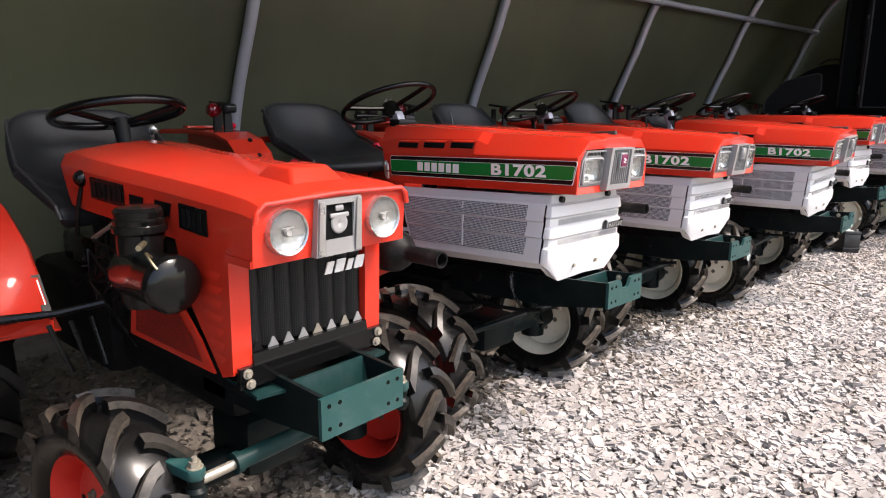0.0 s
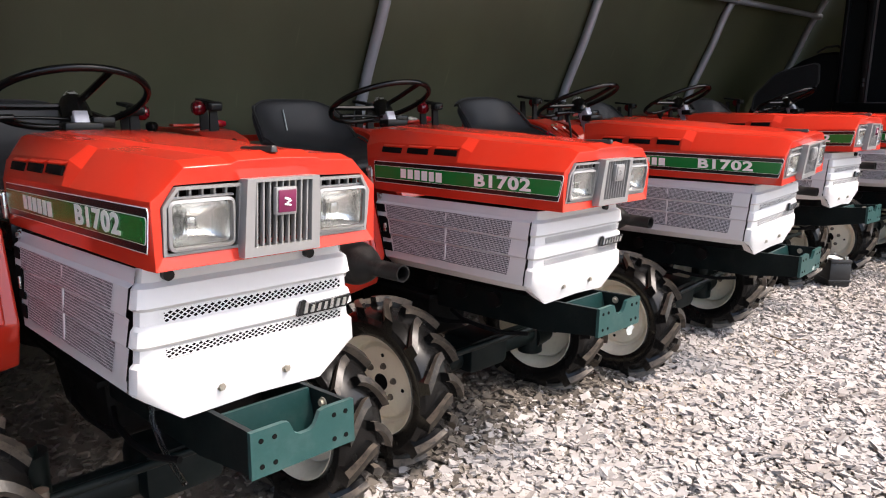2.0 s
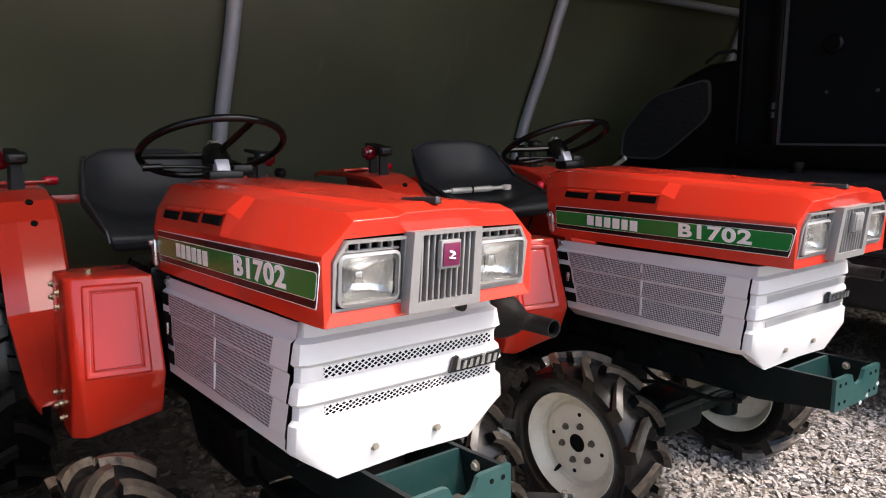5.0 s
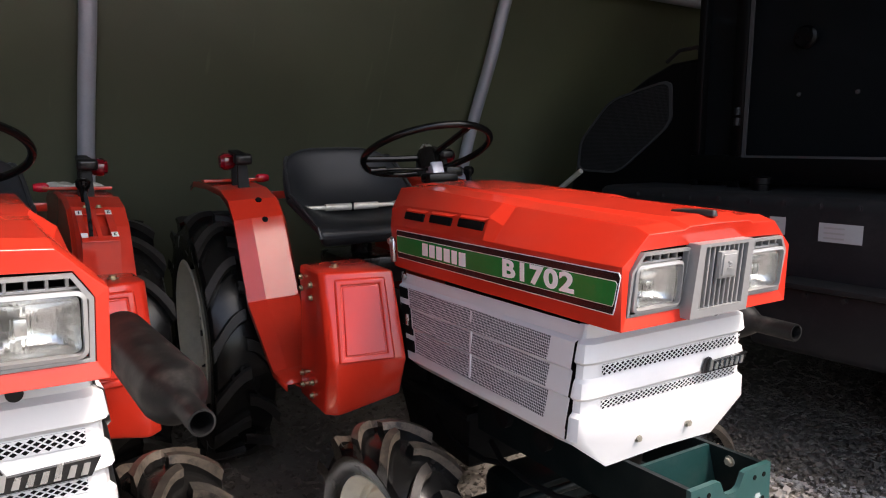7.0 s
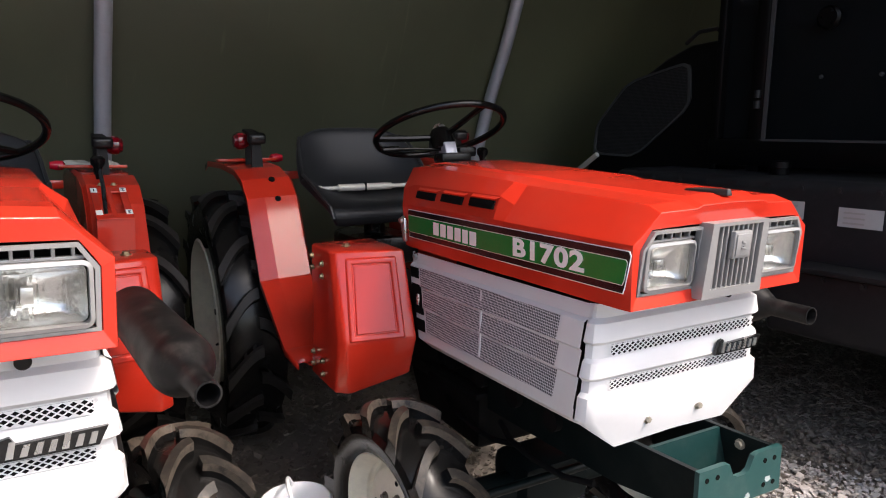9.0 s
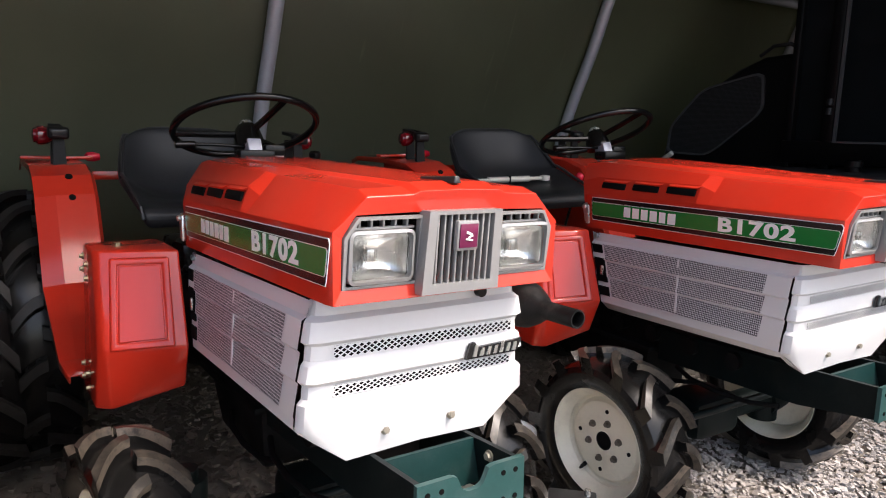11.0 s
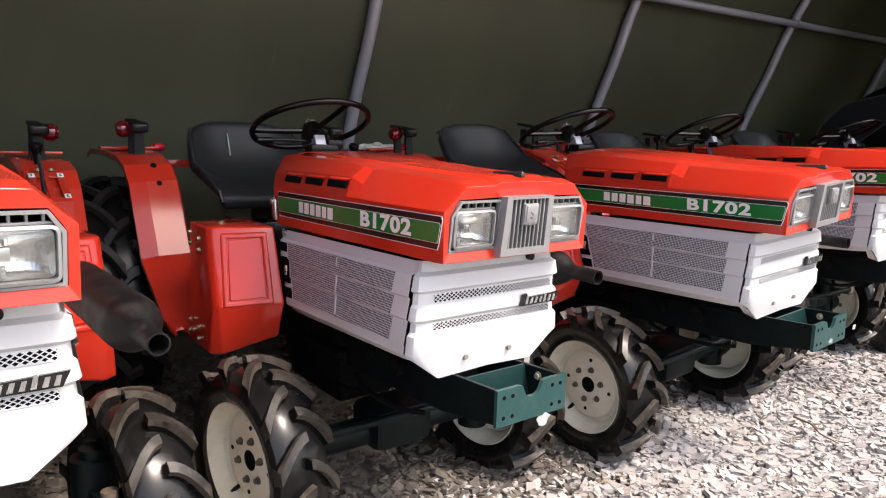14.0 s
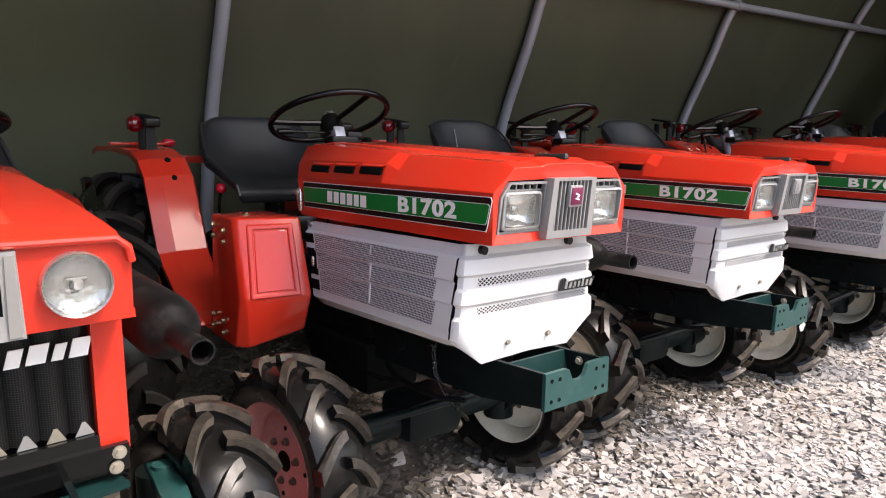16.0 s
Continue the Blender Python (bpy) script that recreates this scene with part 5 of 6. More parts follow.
        lathe(bm, [(.000, .044), (-.005, .036), (-.009, .018), (-.010, .0)], 36, pose(s * .127, -.008, .905, 0, 0, 90))
        g = part("lamp_glass", bm, GLASS, bz, "clear ribbed round glass")
        bm2 = B()
        lathe(bm2, [(.0, .0), (-.001, .006), (.003, .008), (.006, .008)], 18, pose(s * .127, -.008, .905, 0, 0, 90))
        box(bm2, (s * .127, -.004, .914), (.026, .002, .003), .0005)
        part("bulb_cap", bm2, SILVER, bz, "small metal bulb cap")
        g.visible_shadow = False
    # centre emblem plate, its picture a plain raised shape
    bm = B()
    o = [(-.062, -.010, .842), (.060, -.010, .842), (.056, -.016, .962), (-.058, -.016, .962)]
    i = [(-.038, -.010, .876), (.036, -.010, .876), (.036, -.016, .950), (-.038, -.016, .950)]
    ring_slab(bm, o, i, (0, .018, 0))
    pl = part("emblem_plate", bm, SILVER, t, "silver centre plate with a recessed field")
    bm = B()
    box(bm, (-.001, -.006, .913), (.076, .004, .076), .001)
    part("emblem_field", bm, DARK, pl)
    bm = B()
    lathe(bm, [(.0, .0), (.004, .012), (.003, .020), (0, .022)], 20, pose(-.001, -.010, .908, 0, 0, -90))
    box(bm, (-.001, -.011, .925), (.050, .006, .010), .003)
    box(bm, (-.001, -.011, .940), (.022, .006, .012), .003)
    part("emblem_shape", bm, SILVER, pl, "plain raised silver shape")
    for x in (-.050, .048):
        bm = B()
        slab(bm, [(x - .008, -.012, .846), (x + .008, -.012, .846), (x + .006, -.018, .958), (x - .006, -.018, .958)], (0, -.002, 0))
        part("emblem_trim", bm, CHROME, pl)
    # grille
    bm = B()
    n = 8
    row0, row1 = [], []
    for k in range(n * 6 + 1):
        x = -.160 + .320 * k / (n * 6)
        y = .118 - .012 * abs(math.sin(math.pi * k / 6))
        row0.append((x, y, .640))
        row1.append((x, y - .004, .842))
    grid(bm, [row0, row1])
    gr = part("grille_mesh", bm, PERF_BLACK, t, "black corrugated wire grille")
    bm = B()
    slab(bm, [(-.16, .135, .60), (.16, .135, .60), (.16, .11, .85), (-.16, .11, .85)], (0, .01, 0))
    part("radiator", bm, DARK, t)
    for k in range(n):
        bm = B()
        x = -.160 + .320 * (k + .5) / n
        slab(bm, [(x - .014, .104, .637), (x + .014, .104, .637), (x + .007, .1035, .650), (x + .002, .103, .659), (x - .003, .103, .659), (x - .007, .1035, .650)], (0, -.002, 0))
        part("grille_tip", bm, (IRON, SILVER, SILVER, SILVER, NUT, SILVER, NUT, SILVER)[k], gr, "bright metal tip")
    x = .040
    for k, (w, h) in enumerate(((.024, .028), (.030, .030), (.020, .026), (.030, .030))):
        bm = B()
        slab(bm, [(x, .098, .770), (x + w - .004, .098, .770), (x + w + .004, .096, .770 + h), (x + .008, .096, .770 + h)], (0, -.003, 0))
        part("script_bar", bm, DECALWHITE, gr, "plain white slanted bar")
        x += w + .004
    # lower bar
    bm = B()
    slab(bm, [(-.198, .078, .616), (.198, .078, .616), (.198, .082, .570), (-.198, .082, .570)], (0, .012, 0))
    slab(bm, [(-.158, .092, .636), (.158, .092, .636), (.158, .088, .612), (-.158, .088, .612)], (0, .01, 0))
    lb = part("lower_bar", bm, GLOSSBLACK, t, "black painted cross bar")
    for s in (-1, 1):
        bolt(lb, (s * .182, .078, .604), "y", .0075, NUT)
        bolt(lb, (s * .176, .078, .580), "y", .0075, NUT)
    # side plates with blocked-out writing, and slots
    for y0, y1, z0, z1, nm in ((.530, .715, .905, .960, "name_plate"), (.155, .265, .885, .940, "type_plate")):
        bm = B()
        slab(bm, [(-.2065, y0, z0), (-.2065, y1, z0 + .006), (-.2055, y1, z1 + .004), (-.2055, y0, z1)], (-.003, 0, 0))
        p = part(nm, bm, BLACK, hood, "black side plate with dull grey bars")
        for k in range(6 if nm == "name_plate" else 4):
            bm = B()
            w = (y1 - y0) / (7.4 if nm == "name_plate" else 6)
            yy = y1 - .016 - k * w * 1.15
            slab(bm, [(-.2105, yy, z0 + .012), (-.2105, yy - w * .8, z0 + .011), (-.2100, yy - w * .8, z1 - .008), (-.2100, yy, z1 - .006)], (-.0008, 0, 0))
            part("plate_bar", bm, IRON, p)
    for y0, y1 in ((.430, .500), (.300, .375)):
        bm = B()
        slab(bm, [(-.2065, y0 + .012, .908), (-.2065, y1, .912), (-.2060, y1, .940), (-.2060, y0, .938)], (-.0015, 0, 0))
        part("vent_slot", bm, DARK, hood)
    # engine, air cleaner
    bm = B()
    box(bm, (0, .56, .66), (.27, .78, .34), .03)
    box(bm, (0, .62, .48), (.22, .70, .16), .03)
    box(bm, (0, 1.15, .50), (.30, .60, .28), .04)
    for k in range(6):
        cyl(bm, (-.13, .30 + k * .10, .70 - .04 * (k % 3)), (-.18, .30 + k * .10, .70 - .04 * (k % 3)), .022, seg=10)
        box(bm, (-.15, .34 + k * .10, .60), (.04, .05, .06), .01)
    part("engine", bm, IRON, t, "engine block darkened as in shade")
    bm = B()
    for k, (a, b, c) in enumerate((((-.16, .75, .88), (-.22, .62, .74), (-.19, .45, .60)), ((-.15, .80, .80), (-.24, .70, .70), (-.2, .55, .55)), ((-.17, .68, .80), (-.2, .60, .83), (-.17, .5, .78)))):
        tube(bm, [a, b, c], .003, 8)
    part("fuel_line", bm, BLACK, t, "thin dark pipes")
    rng = random.Random(11)
    for k in range(9):
        bm = B()
        y0, z0 = rng.uniform(.40, .78), rng.uniform(.62, .86)
        p = [(-.19 - .03 * rng.random(), y0 + d * rng.uniform(.05, .09), z0 + rng.uniform(-.07, .05)) for d in range(4)]
        tube(bm, p, rng.choice((.003, .004, .006)), 8)
        part("engine_hose", bm, rng.choice((BLACK, BLACK, IRON, NUT)), t, "small engine hose or rod")
    for y, z in ((.42, .72), (.50, .80), (.58, .70), (.66, .76), (.47, .64), (.72, .68)):
        bolt(t, (-.175, y, z), "x", .010, NUT, "engine_fitting")
    bm = B()
    lathe(bm, [(.72, .0), (.72, .046), (.74, .050), (.878, .050), (.883, .056), (.895, .057), (.899, .052), (.909, .054), (.913, .050), (.927, .052), (.935, .044), (.939, 0)], 30,
          pose(-.262, .335, 0, 0, -90, 0))
    ac = part("air_cleaner", bm, GLOSSBLACK, t, "glossy black air cleaner canister")
    bm = B()
    lathe(bm, [(-.02, .0), (-.02, .054), (.14, .056), (.145, .060), (.160, .060), (.168, .054), (.176, .036), (.178, 0)], 30, pose(-.275, .335, .795, 0, 0, -90))
    part("cleaner_bowl", bm, GLOSSBLACK, ac, "round black bowl")
    bm = B()
    tube(bm, [(-.30, .21, .850), (-.315, .20, .862), (-.318, .175, .850), (-.312, .165, .835)], .003, 6)
    cyl(bm, (-.29, .26, .87), (-.32, .22, .87), .006, seg=8)
    part("spring_clip", bm, BRASS, ac, "brass-coloured wire clip")
    # lever
    bm = B()
    tube(bm, [(-.215, .82, .80), (-.212, .80, .88), (-.205, .775, .945)], .006, 8)
    lv = part("lever", bm, BLACK, t)
    bm = B()
    bmesh.ops.create_uvsphere(bm, u_segments=16, v_segments=10, radius=.022, matrix=pose(-.205, .772, .955))
    part("lever_knob", bm, GLOSSBLACK, lv, "black ball knob")
    # bracket
    bm = B()
    y = -.070
    slab(bm, [(-.118, y, .482), (.112, y, .482), (.112, y, .572), (-.118, y, .572)], (0, -.010, 0))
    br = part("weight_bracket", bm, GREEN, t, "green painted steel weight bracket with bolt holes")
    me = _cache["bolt_hole"]
    for x in (-.098, -.070, .066, .094):
        for z in (.503, .553):
            piece("bolt_hole", me, br, pose(x, -.0795, z))
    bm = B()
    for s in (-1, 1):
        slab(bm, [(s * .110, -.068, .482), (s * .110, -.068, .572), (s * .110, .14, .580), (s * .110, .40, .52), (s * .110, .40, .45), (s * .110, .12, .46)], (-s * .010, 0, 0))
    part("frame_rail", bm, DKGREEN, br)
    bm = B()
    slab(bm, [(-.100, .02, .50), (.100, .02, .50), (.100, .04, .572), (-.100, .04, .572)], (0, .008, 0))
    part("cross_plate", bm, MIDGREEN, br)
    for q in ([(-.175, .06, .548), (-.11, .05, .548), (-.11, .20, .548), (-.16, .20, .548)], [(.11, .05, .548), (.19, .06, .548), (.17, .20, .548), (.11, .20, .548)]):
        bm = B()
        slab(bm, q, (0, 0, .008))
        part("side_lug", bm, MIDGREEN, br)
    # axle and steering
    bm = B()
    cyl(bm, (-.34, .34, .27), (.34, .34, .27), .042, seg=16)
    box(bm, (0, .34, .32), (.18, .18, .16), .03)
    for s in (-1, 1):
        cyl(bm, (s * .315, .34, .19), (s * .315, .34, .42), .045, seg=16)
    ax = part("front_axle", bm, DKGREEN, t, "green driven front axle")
    for s in (-1, 1):
        bm = B()
        slab(bm, [(s * .295, .37, .402), (s * .345, .36, .402), (s * .335, .24, .402), (s * .314, .10, .402), (s * .296, .088, .402), (s * .275, .10, .402), (s * .280, .22, .402)], (0, 0, .026))
        bmesh.ops.bevel(bm, geom=list(bm.edges), offset=.007, segments=2, affect="EDGES", profile=.5)
        cyl(bm, (s * .318, .325, .425), (s * .318, .325, .436), .020, seg=14)
        part("steering_arm", bm, GREEN, ax, "green cast steering arm")
    bm = B()
    cyl(bm, (-.28, .115, .392), (.28, .115, .412), .011, seg=12)
    part("steering_rod", bm, NUT, ax, "bare steel steering rod")
    bm = B()
    cyl(bm, (-.19, .115, .396), (.03, .115, .404), .020, seg=16)
    cyl(bm, (-.19, .115, .396), (-.205, .115, .3955), .024, seg=16)
    part("steering_cylinder", bm, MIDGREEN, ax, "green hydraulic steering cylinder")
    for s in (-1, 1):
        bm = B()
        lathe(bm, [(-.052, .0), (-.052, .014), (-.040, .021), (-.026, .022), (-.018, .014), (-.006, .017), (0, .017), (0, 0)], 18, pose(s * .294, .112, .402, 0, -90, 0))
        bj = part("ball_joint", bm, DKGREEN, ax, "dark steel ball joint")
        bm = B()
        cyl(bm, (s * .294, .112, .426), (s * .294, .112, .429), .017, seg=18)
        cyl(bm, (s * .294, .112, .428), (s * .294, .112, .441), .0125, seg=6)
        cyl(bm, (s * .294, .112, .440), (s * .294, .112, .450), .006, seg=10)
        part("castle_nut", bm, NUT, bj, "plated nut")
    for s in (-1, 1):
        wheel(t, "front_wheel", (-.372 if s < 0 else .405, .345, .262), .272, .160, .155, 12, s, RED_RIM, steer=6, turn=11 * s)
        wheel(t, "rear_wheel", (s * .460, 1.32, .415), .425, .205, .230, 15, s, RED_RIM, depth=.03, turn=9 * s)
    # rear half, moved forward as this one is shorter
    before = set(t.children)
    seat_part(t)
    for o in [c for c in t.children if c not in before and c.name.startswith("rear_rail")]:
        bpy.data.objects.remove(o)
    for o in set(t.children) - before:
        o.location.y = -.32
    for s in (-1, 1):
        fender_part(t, s, [(.722, .622), (.726, .630), (.740, .652), (.84, .783), (.97, .864), (1.12, .905), (1.35, .912), (1.60, .885), (1.68, .84)], lamps=False, xo=.515 if s < 0 else .372, low=.60, fold=50, paint=RED_SHADED)
    bm = B()
    slab(bm, [(-.30, .76, .575), (-.44, .78, .575), (-.46, 1.05, .575), (-.24, 1.05, .575)], (0, 0, -.006))
    slab(bm, [(-.32, .745, .615), (-.44, .765, .615), (-.44, .770, .580), (-.32, .745, .575)], (0, .05, 0))
    fp = part("footplate", bm, RED, t, "red footplate and step box")
    bm = B()
    tube(bm, [(-.45, .72, .64), (-.34, .66, .645), (-.24, .62, .66)], [.012, .009, .009], 8)
    part("pedal", bm, BLACK, t, "black foot pedal")
    bm = B()
    for k in range(3):
        tube(bm, [(-.26 - k * .05, .66, .62), (-.25 - k * .04, .62, .50)], .006, 8)
    part("pedal_rod", bm, BLACK, t)
    bm = B()
    slab(bm, [(-.352, .714, .632), (-.332, .714, .632), (-.332, .776, .720), (-.352, .776, .720)], (0, -.004, .003))
    part("quadrant_plate", bm, BLACKPLASTIC, fp, "black scale plate with pale bars")
    bm = B()
    slab(bm, [(-.343, .728, .652), (-.341, .728, .652), (-.341, .767, .707), (-.343, .767, .707)], (0, -.006, .0045))
    part("plate_bar", bm, DECALWHITE, fp)
    # column and wheel
    m = pose(.022, 1.045, 1.112, -14)
    bm = B()
    R = .184
    tube(bm, [m @ Vector((R * math.cos(2 * math.pi * k / 40), R * math.sin(2 * math.pi * k / 40), 0)) for k in range(40)], .013, 10, closed=True)
    for a in (80, 200, 320):
        tube(bm, [m @ Vector((.02 * math.cos(radians(a)), .02 * math.sin(radians(a)), -.03)), m @ Vector((R * math.cos(radians(a)), R * math.sin(radians(a)), 0))], .010, 8)
    part("steering_wheel", bm, GLOSSBLACK, t, "black three-spoke steering wheel")
    bm = B()
    tube(bm, [m @ Vector((0, 0, -.015)), m @ Vector((0, 0, -.12))], [.026, .020], 14)
    part("steering_column", bm, BLACKPLASTIC, t, "black steering column")
    bm = B()
    bmesh.ops.create_uvsphere(bm, u_segments=14, v_segments=9, radius=.016, matrix=pose(.15, 1.10, 1.06))
    tube(bm, [(.15, 1.12, .98), (.15, 1.10, 1.06)], .006, 8)
    part("hand_lever", bm, CHROME, t, "plated hand lever")
    # silencer on the far side
    bm = B()
    lathe(bm, [(-.52, .0), (-.52, .048), (-.50, .056), (-.165, .056), (-.145, .052), (-.125, .040), (-.110, .024), (-.10, .0205), (.0, .020), (.0, .017), (-.10, .017), (-.10, 0)], 28, pose(.281, -.045, .785, 0, 0, -90))
    part("muffler", bm, MUFFLER, t, "black exhaust silencer with a short tailpipe")
    return t


old = old_tractor()
old.matrix_basis = pose(.906, 1.124, 0)


# ---- black machine at the end of the row ----
def dark_machine():
    t = thing("excavator", "large black cab machine with dark grey side tank standing on gravel", "machine")
    bm = B()
    box(bm, (8.80, .45, .69), (1.50, 3.45, .54), .04, seg=3)
    body = part("side_tank", bm, MACHGREY, t, "dark grey steel side tank")
    bm = B()
    box(bm, (8.72, .05, .53), (1.54, 2.60, .26), .03, seg=3)
    box(bm, (8.70, .05, .655), (1.58, 2.42, .02), .006)
    part("lower_skirt", bm, MACHGREY, t, "dark grey lower skirt with a seam")
    for k in range(9):
        bolt(body, (8.048, 1.95 - k * .13, .93), "x", .008, MACHGREY, "rivet")
        bolt(body, (7.945, 1.15 - k * .13, .625), "x", .008, MACHGREY, "rivet")
    bm = B()
    lathe(bm, [(.955, .0), (.955, .034), (.985, .036), (.987, .042), (1.012, .042), (1.016, .036), (1.016, 0)], 24, pose(8.26, 1.50, 0, 0, -90, 0))
    part("filler_cap", bm, MACHBLACK, body, "black ribbed filler cap")
    for y0, y1, z0, z1 in ((1.345, 1.285, .815, .880), (1.165, 1.02, .805, .872)):
        bm = B()
        slab(bm, [(8.046, y0, z0), (8.046, y1, z0), (8.046, y1, z1), (8.046, y0, z1)], (-.002, 0, 0))
        st = part("label_plate", bm, LABELGREY, body, "white warning label with grey bars")
        for k in range(3):
            bm = B()
            yy = y0 + (y1 - y0) * .12
            slab(bm, [(8.0435, yy, z1 - .014 - k * .018), (8.0435, y0 + (y1 - y0) * .6, z1 - .014 - k * .018), (8.0435, y0 + (y1 - y0) * .6, z1 - .020 - k * .018), (8.0435, yy, z1 - .020 - k * .018)], (-.0006, 0, 0))
            part("label_bar", bm, SILVER, st)
    # curved rear cowl with a meshed opening
    prof = [(1.80, .95), (1.80, 1.50), (1.95, 1.545), (2.08, 1.535), (2.22, 1.48), (2.36, 1.385), (2.48, 1.28), (2.58, 1.16), (2.66, 1.04), (2.70, .92), (2.70, .50), (1.80, .50)]
    bm = B()
    slab(bm, [(8.44, y, z) for y, z in prof], (1.1, 0, 0))
    bmesh.ops.bevel(bm, geom=[e for e in bm.edges if abs(e.verts[0].co.x - e.verts[1].co.x) < .01 and e.verts[0].co.x < 8.5], offset=.03, segments=3, affect="EDGES", profile=.5)
    cw = part("rear_cowl", bm, MACHBLACK, t, "black curved engine cowl")
    outline = [(2.075, 1.450), (2.062, 1.245), (2.36, 1.005), (2.625, 1.012), (2.612, 1.165), (2.42, 1.372)]
    mid = (sum(p[0] for p in outline) / 6, sum(p[1] for p in outline) / 6)
    for _ in range(3):
        outline = [(a[0] * (1 - f) + b[0] * f, a[1] * (1 - f) + b[1] * f) for a, b in zip(outline, outline[1:] + outline[:1]) for f in (.12, .88)]
    bm = B()
    ring_slab(bm, [(8.436, mid[0] + (y - mid[0]) * 1.05, mid[1] + (z - mid[1]) * 1.05) for y, z in outline], [(8.436, y, z) for y, z in outline], (-.012, 0, 0))
    part("mesh_frame", bm, MACHEDGE, cw, "dark frame round a meshed opening")
    bm = B()
    slab(bm, [(8.436, y, z) for y, z in outline], (-.003, 0, 0))
    part("mesh_panel", bm, PERF_MACH, cw, "fine black mesh")
    # cab
    bm = B()
    for y0, y1, z0, z1 in ((1.86, 1.90, .95, 2.45), (1.66, 1.72, .95, 2.45), (-.30, -.22, .95, 2.45)):
        box(bm, (8.42, (y0 + y1) / 2, (z0 + z1) / 2), (.09, abs(y1 - y0), z1 - z0), .012)
    box(bm, (8.42, .80, 1.04), (.10, 2.22, .12), .014)
    box(bm, (8.42, .80, 2.45), (.10, 2.30, .14), .02)
    box(bm, (9.05, .80, 2.52), (1.36, 2.34, .06), .02)
    fr = part("cab_frame", bm, MACHBLACK, t, "black cab frame")
    bm = B()
    box(bm, (8.425, .72, 1.73), (.012, 1.90, 1.32), 0)
    g = part("door_glass", bm, DARKGLASS, fr, "dark tinted cab glass")
    bm = B()
    box(bm, (8.425, 1.79, 1.73), (.012, .14, 1.32), 0)
    part("side_glass", bm, DARKGLASS, fr, "narrow dark cab glass")
    bm = B()
    o = [(8.372, 1.655, 1.085), (8.372, -.21, 1.085), (8.372, -.21, 2.37), (8.372, 1.655, 2.37)]
    i = [(8.372, 1.640, 1.100), (8.372, -.195, 1.100), (8.372, -.195, 2.355), (8.372, 1.640, 2.355)]
    ring_slab(bm, o, i, (.010, 0, 0))
    part("door_seal", bm, MACHEDGE, fr, "grey door edge")
    for z in (1.245, 1.29, 2.0):
        bm = B()
        cyl(bm, (8.37, 1.685, z - .016), (8.37, 1.685, z + .016), .014, seg=12)
        part("hinge", bm, MACHGREY, fr)
    bm = B()
    box(bm, (9.1, .8, 1.6), (.5, 1.6, 1.3), .05)
    part("cab_interior", bm, MACHBLACK, t)
    bm = B()
    lathe(bm, [(0, .0), (0, .044), (-.02, .046), (-.03, .036), (-.03, 0)], 20, pose(8.40, 1.424, 1.575))
    for k in range(3):
        cyl(bm, (8.37, 1.424 + .026 * math.cos(2.1 * k), 1.575 + .026 * math.sin(2.1 * k)), (8.36, 1.424 + .026 * math.cos(2.1 * k), 1.575 + .026 * math.sin(2.1 * k)), .006, seg=8)
    for y, z in ((1.447, 1.351), (1.224, 1.349)):
        bolt(fr, (8.415, y, z), "x", .006, MACHEDGE, "glass_bolt")
    part("handle_boss", bm, MACHBLACK, fr, "round handle boss on the door")
    bm = B()
    tube(bm, [(8.38, 2.79, .85), (8.36, 2.55, 1.005)], .014, 12)
    part("support_strut", bm, BRIGHT, t, "bright steel strut")
    bm = B()
    tube(bm, [(8.44, 2.10, 1.54), (8.42, 2.02, 1.585), (8.42, 1.93, 1.590), (8.44, 1.88, 1.55)], .010, 8)
    part("grab_rail", bm, MACHGREY, t, "thin grab rail")
    # tracks, unseen: the dark below the tank is put into their colour
    bm = B()
    for x in (8.45, 9.3):
        box(bm, (x + .15, -.4, .17), (.32, 2.9, .34), .12, seg=4)
    part("undercarriage", bm, DARK, t, "undercarriage in near-black that stands for shade")
    return t


MACHEDGE = mat("worn_grey_edge", (0.035, 0.036, 0.038), 0.5, vary=0.2, bump=0.0)
PERF_MACH = perforated("black_fine_mesh", (0.028, 0.028, 0.030), (0.004, 0.004, 0.004), 0.014, (1, 2))
dark_machine()


# ---- small things ----
def bucket(x, y):
    t = thing("bucket", "small white plastic bucket with a handle on the gravel", "bucket")
    bm = B()
    lathe(bm, [(.0, .0), (.0, .068), (.20, .084), (.204, .090), (.214, .090), (.216, .084), (.205, .080), (.01, .064), (.01, 0)], 36, pose(0, 0, 0, 0, -90, 0))
    part("tub", bm, BUCKETW, t)
    bm = B()
    tube(bm, [(.086 * math.cos(a), .02 * math.sin(a), .202 + .056 * math.sin(a)) for a in [math.pi * k / 14 for k in range(15)]], .005, 8)
    part("handle", bm, BUCKETW, t, "white plastic carrying handle")
    t.matrix_basis = pose(x, y, .0, 0, 0, 71)


def battery(x, y):
    t = thing("car_battery", "black car battery with a pale top label on the gravel", "battery")
    bm = B()
    box(bm, (0, 0, .075), (.185, .125, .150), .006)
    box(bm, (0, 0, .040), (.195, .135, .016), .004)
    c = part("case", bm, BATTERYB, t)
    bm = B()
    box(bm, (0, 0, .160), (.189, .129, .026), .006)
    part("lid", bm, BATTERYB, t)
    bm = B()
    box(bm, (-.02, .01, .1745), (.10, .06, .003), .001)
    part("top_label", bm, PAPER, t, "pale paper label")
    for s in (-1, 1):
        bm = B()
        cyl(bm, (s * .07, -.04, .170), (s * .07, -.04, .190), .009, .008, seg=14)
        part("terminal", bm, CHROME, t, "lead terminal post")
    t.matrix_basis = pose(x, y, .004, 0, 0, 42)


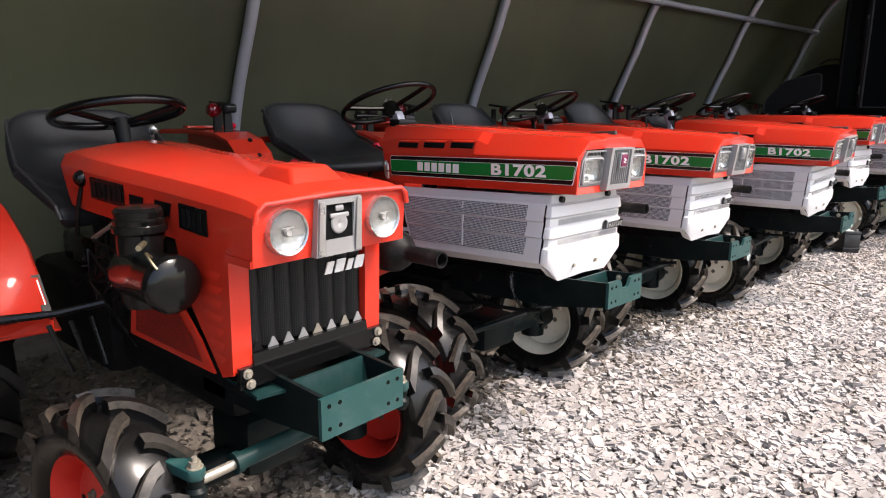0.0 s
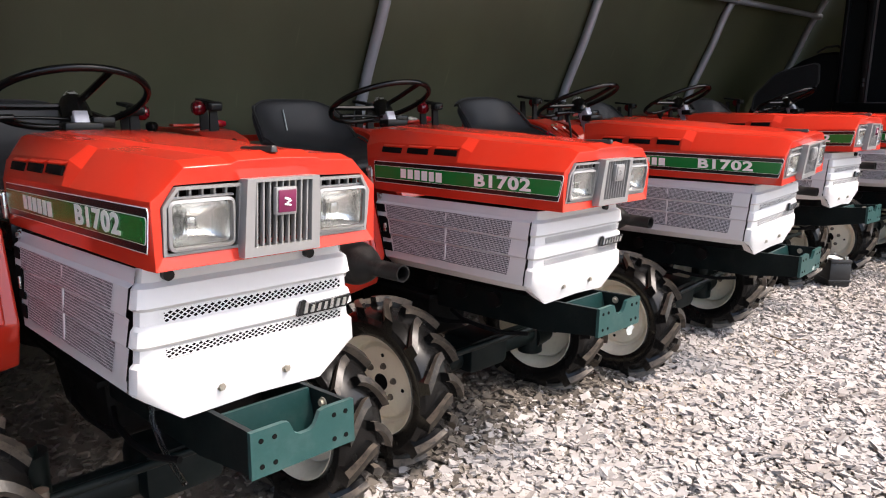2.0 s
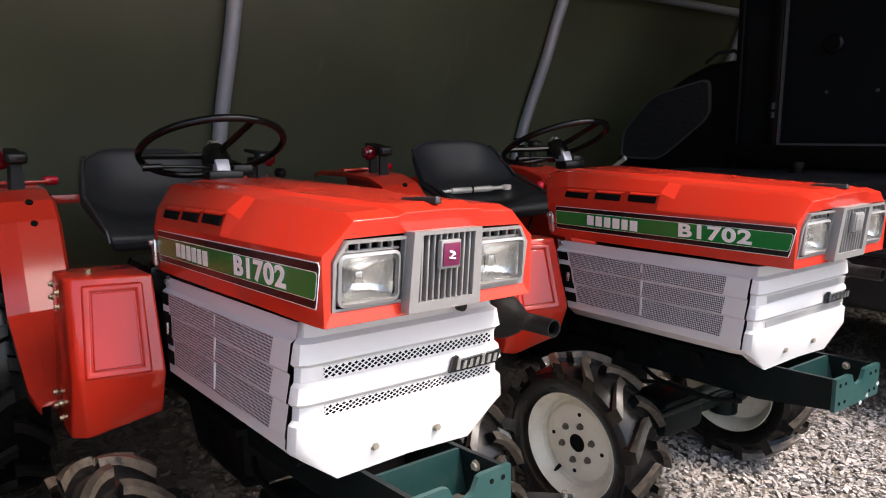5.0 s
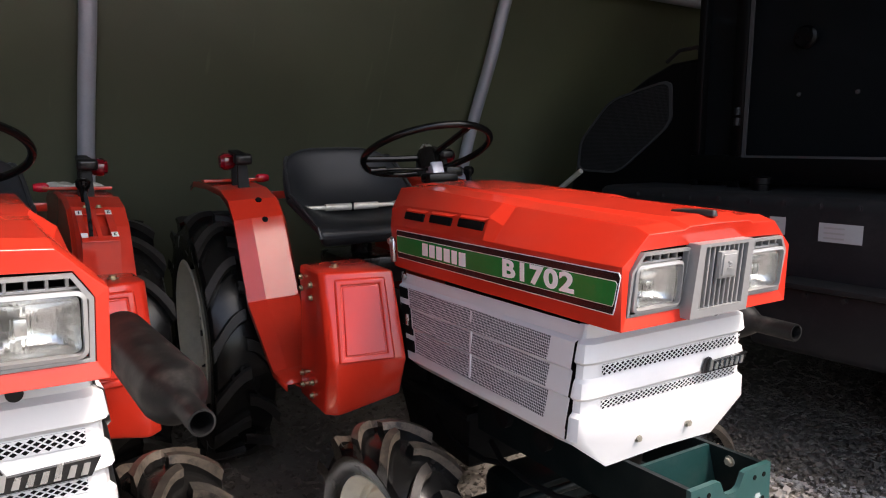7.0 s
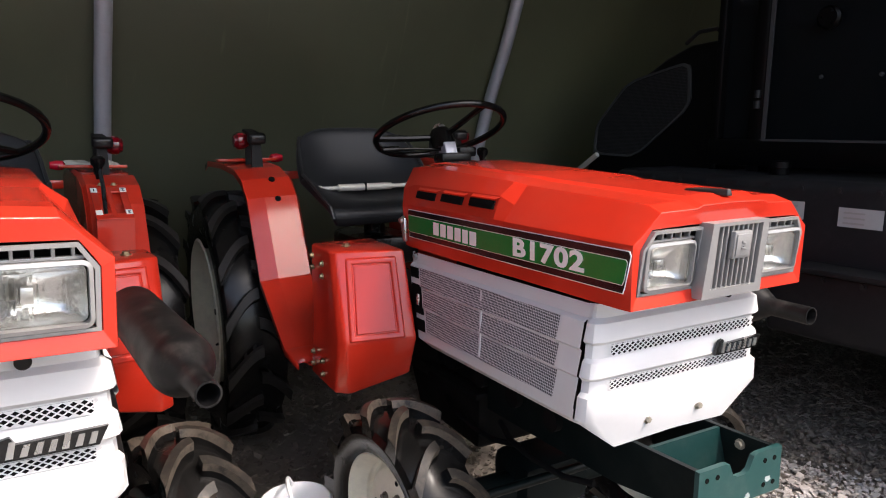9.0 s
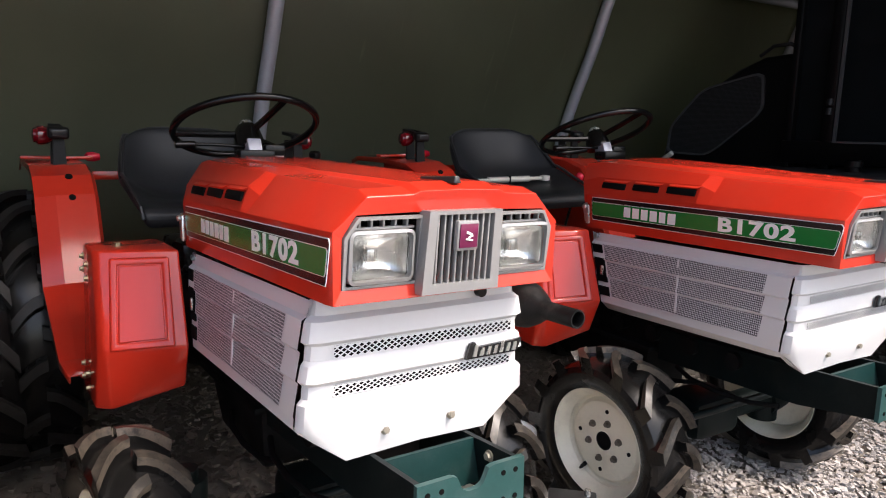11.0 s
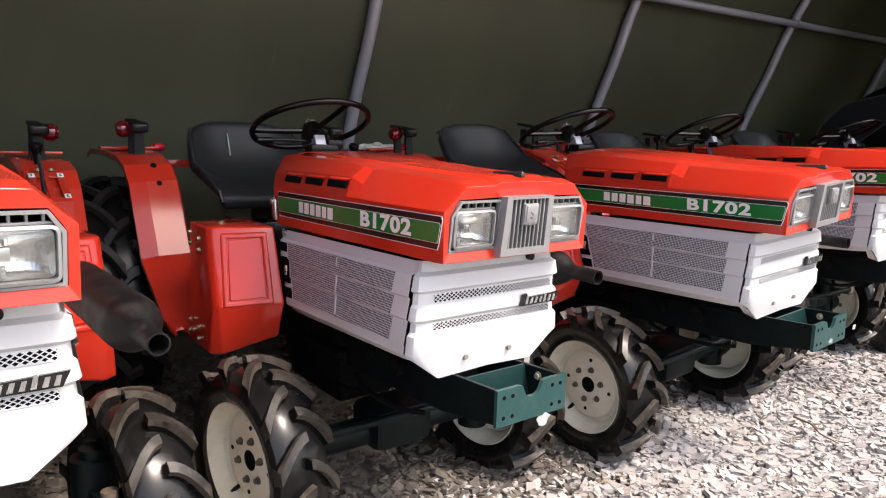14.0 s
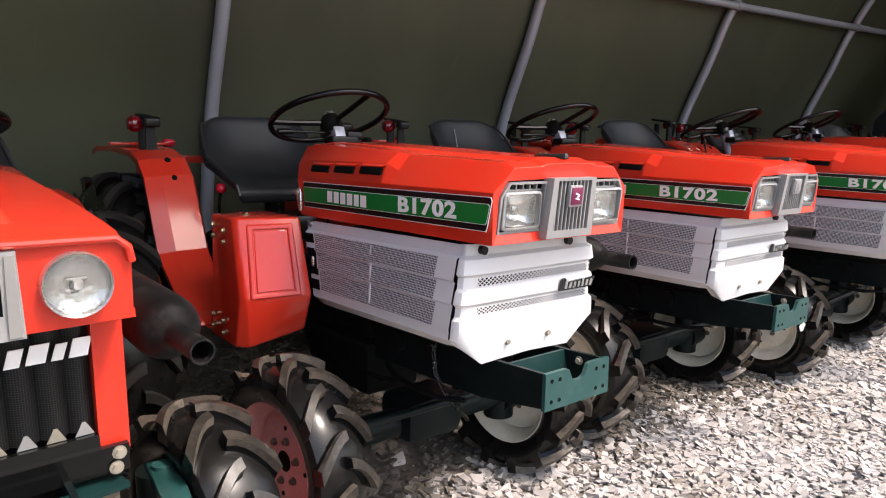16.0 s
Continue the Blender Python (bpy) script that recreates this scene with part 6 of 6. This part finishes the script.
def parcel(m, sx=.16, sy=.10):
    bm = B()
    nx, ny = 14, 9
    rows = []
    for j in range(ny + 1):
        row = []
        for i in range(nx + 1):
            u, v = i / nx * 2 - 1, j / ny * 2 - 1
            edge = max(0, 1 - max(abs(u), abs(v)) ** 6)
            row.append((u * sx, v * sy, .004 + .016 * edge + .022 * noise.noise((u * 3.2, v * 2.6, sx * 9)) * edge))
        rows.append(row)
    grid(bm, rows)
    ob = finish(bm, "wrapped_parcel", WRAP)
    md = ob.modifiers.new("thick", "SOLIDIFY")
    md.thickness = .006
    ob.matrix_basis = m
    tagged(ob, "crumpled clear plastic parcel lying on a red mudguard", "parcel", "wrapped parcels")


def top_link(m):
    t = thing("top_link_rod", "bare steel turnbuckle rod lying on a black seat", "tractor part")
    bm = B()
    cyl(bm, (-.10, 0, 0), (.10, 0, 0), .013, seg=16)
    part("barrel", bm, BRIGHT, t)
    for s in (-1, 1):
        bm = B()
        cyl(bm, (s * .10, 0, 0), (s * .165, 0, 0), .008, seg=10)
        lathe(bm, [(-.012, .009), (-.010, .022), (.010, .022), (.012, .009)], 18, pose(s * .182, 0, 0, 0, 90, 0), close=True)
        part("rod_eye", bm, BRIGHT, t, "steel rod with a ball eye")
    bm = B()
    box(bm, (0, 0, .0), (.006, .034, .034), .002)
    part("lock_collar", bm, IRON, t)
    t.matrix_basis = m


bucket(6.152, 1.554)
battery(6.03, 1.175)
parcel(stand(2) @ pose(-.395, 1.98, 1.014, 0, 0, 8), .11, .07)
parcel(stand(3) @ pose(.40, 1.98, 1.014, 0, 0, -6), .11, .07)
top_link(stand(4) @ pose(-.055, 1.535, .924, 0, 0, -4))

bm = B()
tube(bm, [(-.118, .318, .545), (-.125, .315, .512), (-.126, .306, .462), (-.125, .272, .424), (-.125, .235, .404), (-.125, .176, .380)], .0055, 10)
HOSE = glass_mat("clear_hose", (0.85, 0.86, 0.84), 0.2, ribs=False)
part("drain_hose", bm, HOSE, base, "clear plastic drain hose")

bm = B()
tube(bm, [(4.69, 1.08, .03), (4.66, 1.0, .035), (4.61, .95, .03), (4.60, .88, .02)], [.004, .004, .003, .002], 6)
tube(bm, [(4.66, 1.0, .035), (4.72, .95, .04), (4.76, .93, .03)], [.003, .002, .0015], 6)
tagged(finish(bm, "twig", TWIG), "thin dry brown twig lying on the gravel", "twig")


def straw():
    rng = random.Random(5)
    bm = B()
    for cx, cy, n, r in ((.62, 1.30, 160, .10), (1.15, 1.18, 120, .10), (3.7, 1.12, 60, .16), (4.5, 1.05, 60, .2)):
        for k in range(n):
            x, y = rng.gauss(cx, r), rng.gauss(cy, r * .6)
            a, ln = rng.uniform(0, math.pi), rng.uniform(.015, .05)
            d = Vector((math.cos(a), math.sin(a), rng.uniform(-.1, .3))) * ln
            p = Vector((x, y, ground_z(x, y) + rng.uniform(.010, .024)))
            w = Vector((-d.y, d.x, 0)).normalized() * .0012
            vs = [bm.verts.new(q) for q in (p - w, p + w, p + d + w * .5, p + d - w * .5)]
            bm.faces.new(vs)
    tagged(finish(bm, "straw", STRAW, smooth=False), "scattered dry straw and leaf bits on gravel", "straw", kind="stuff")


straw()
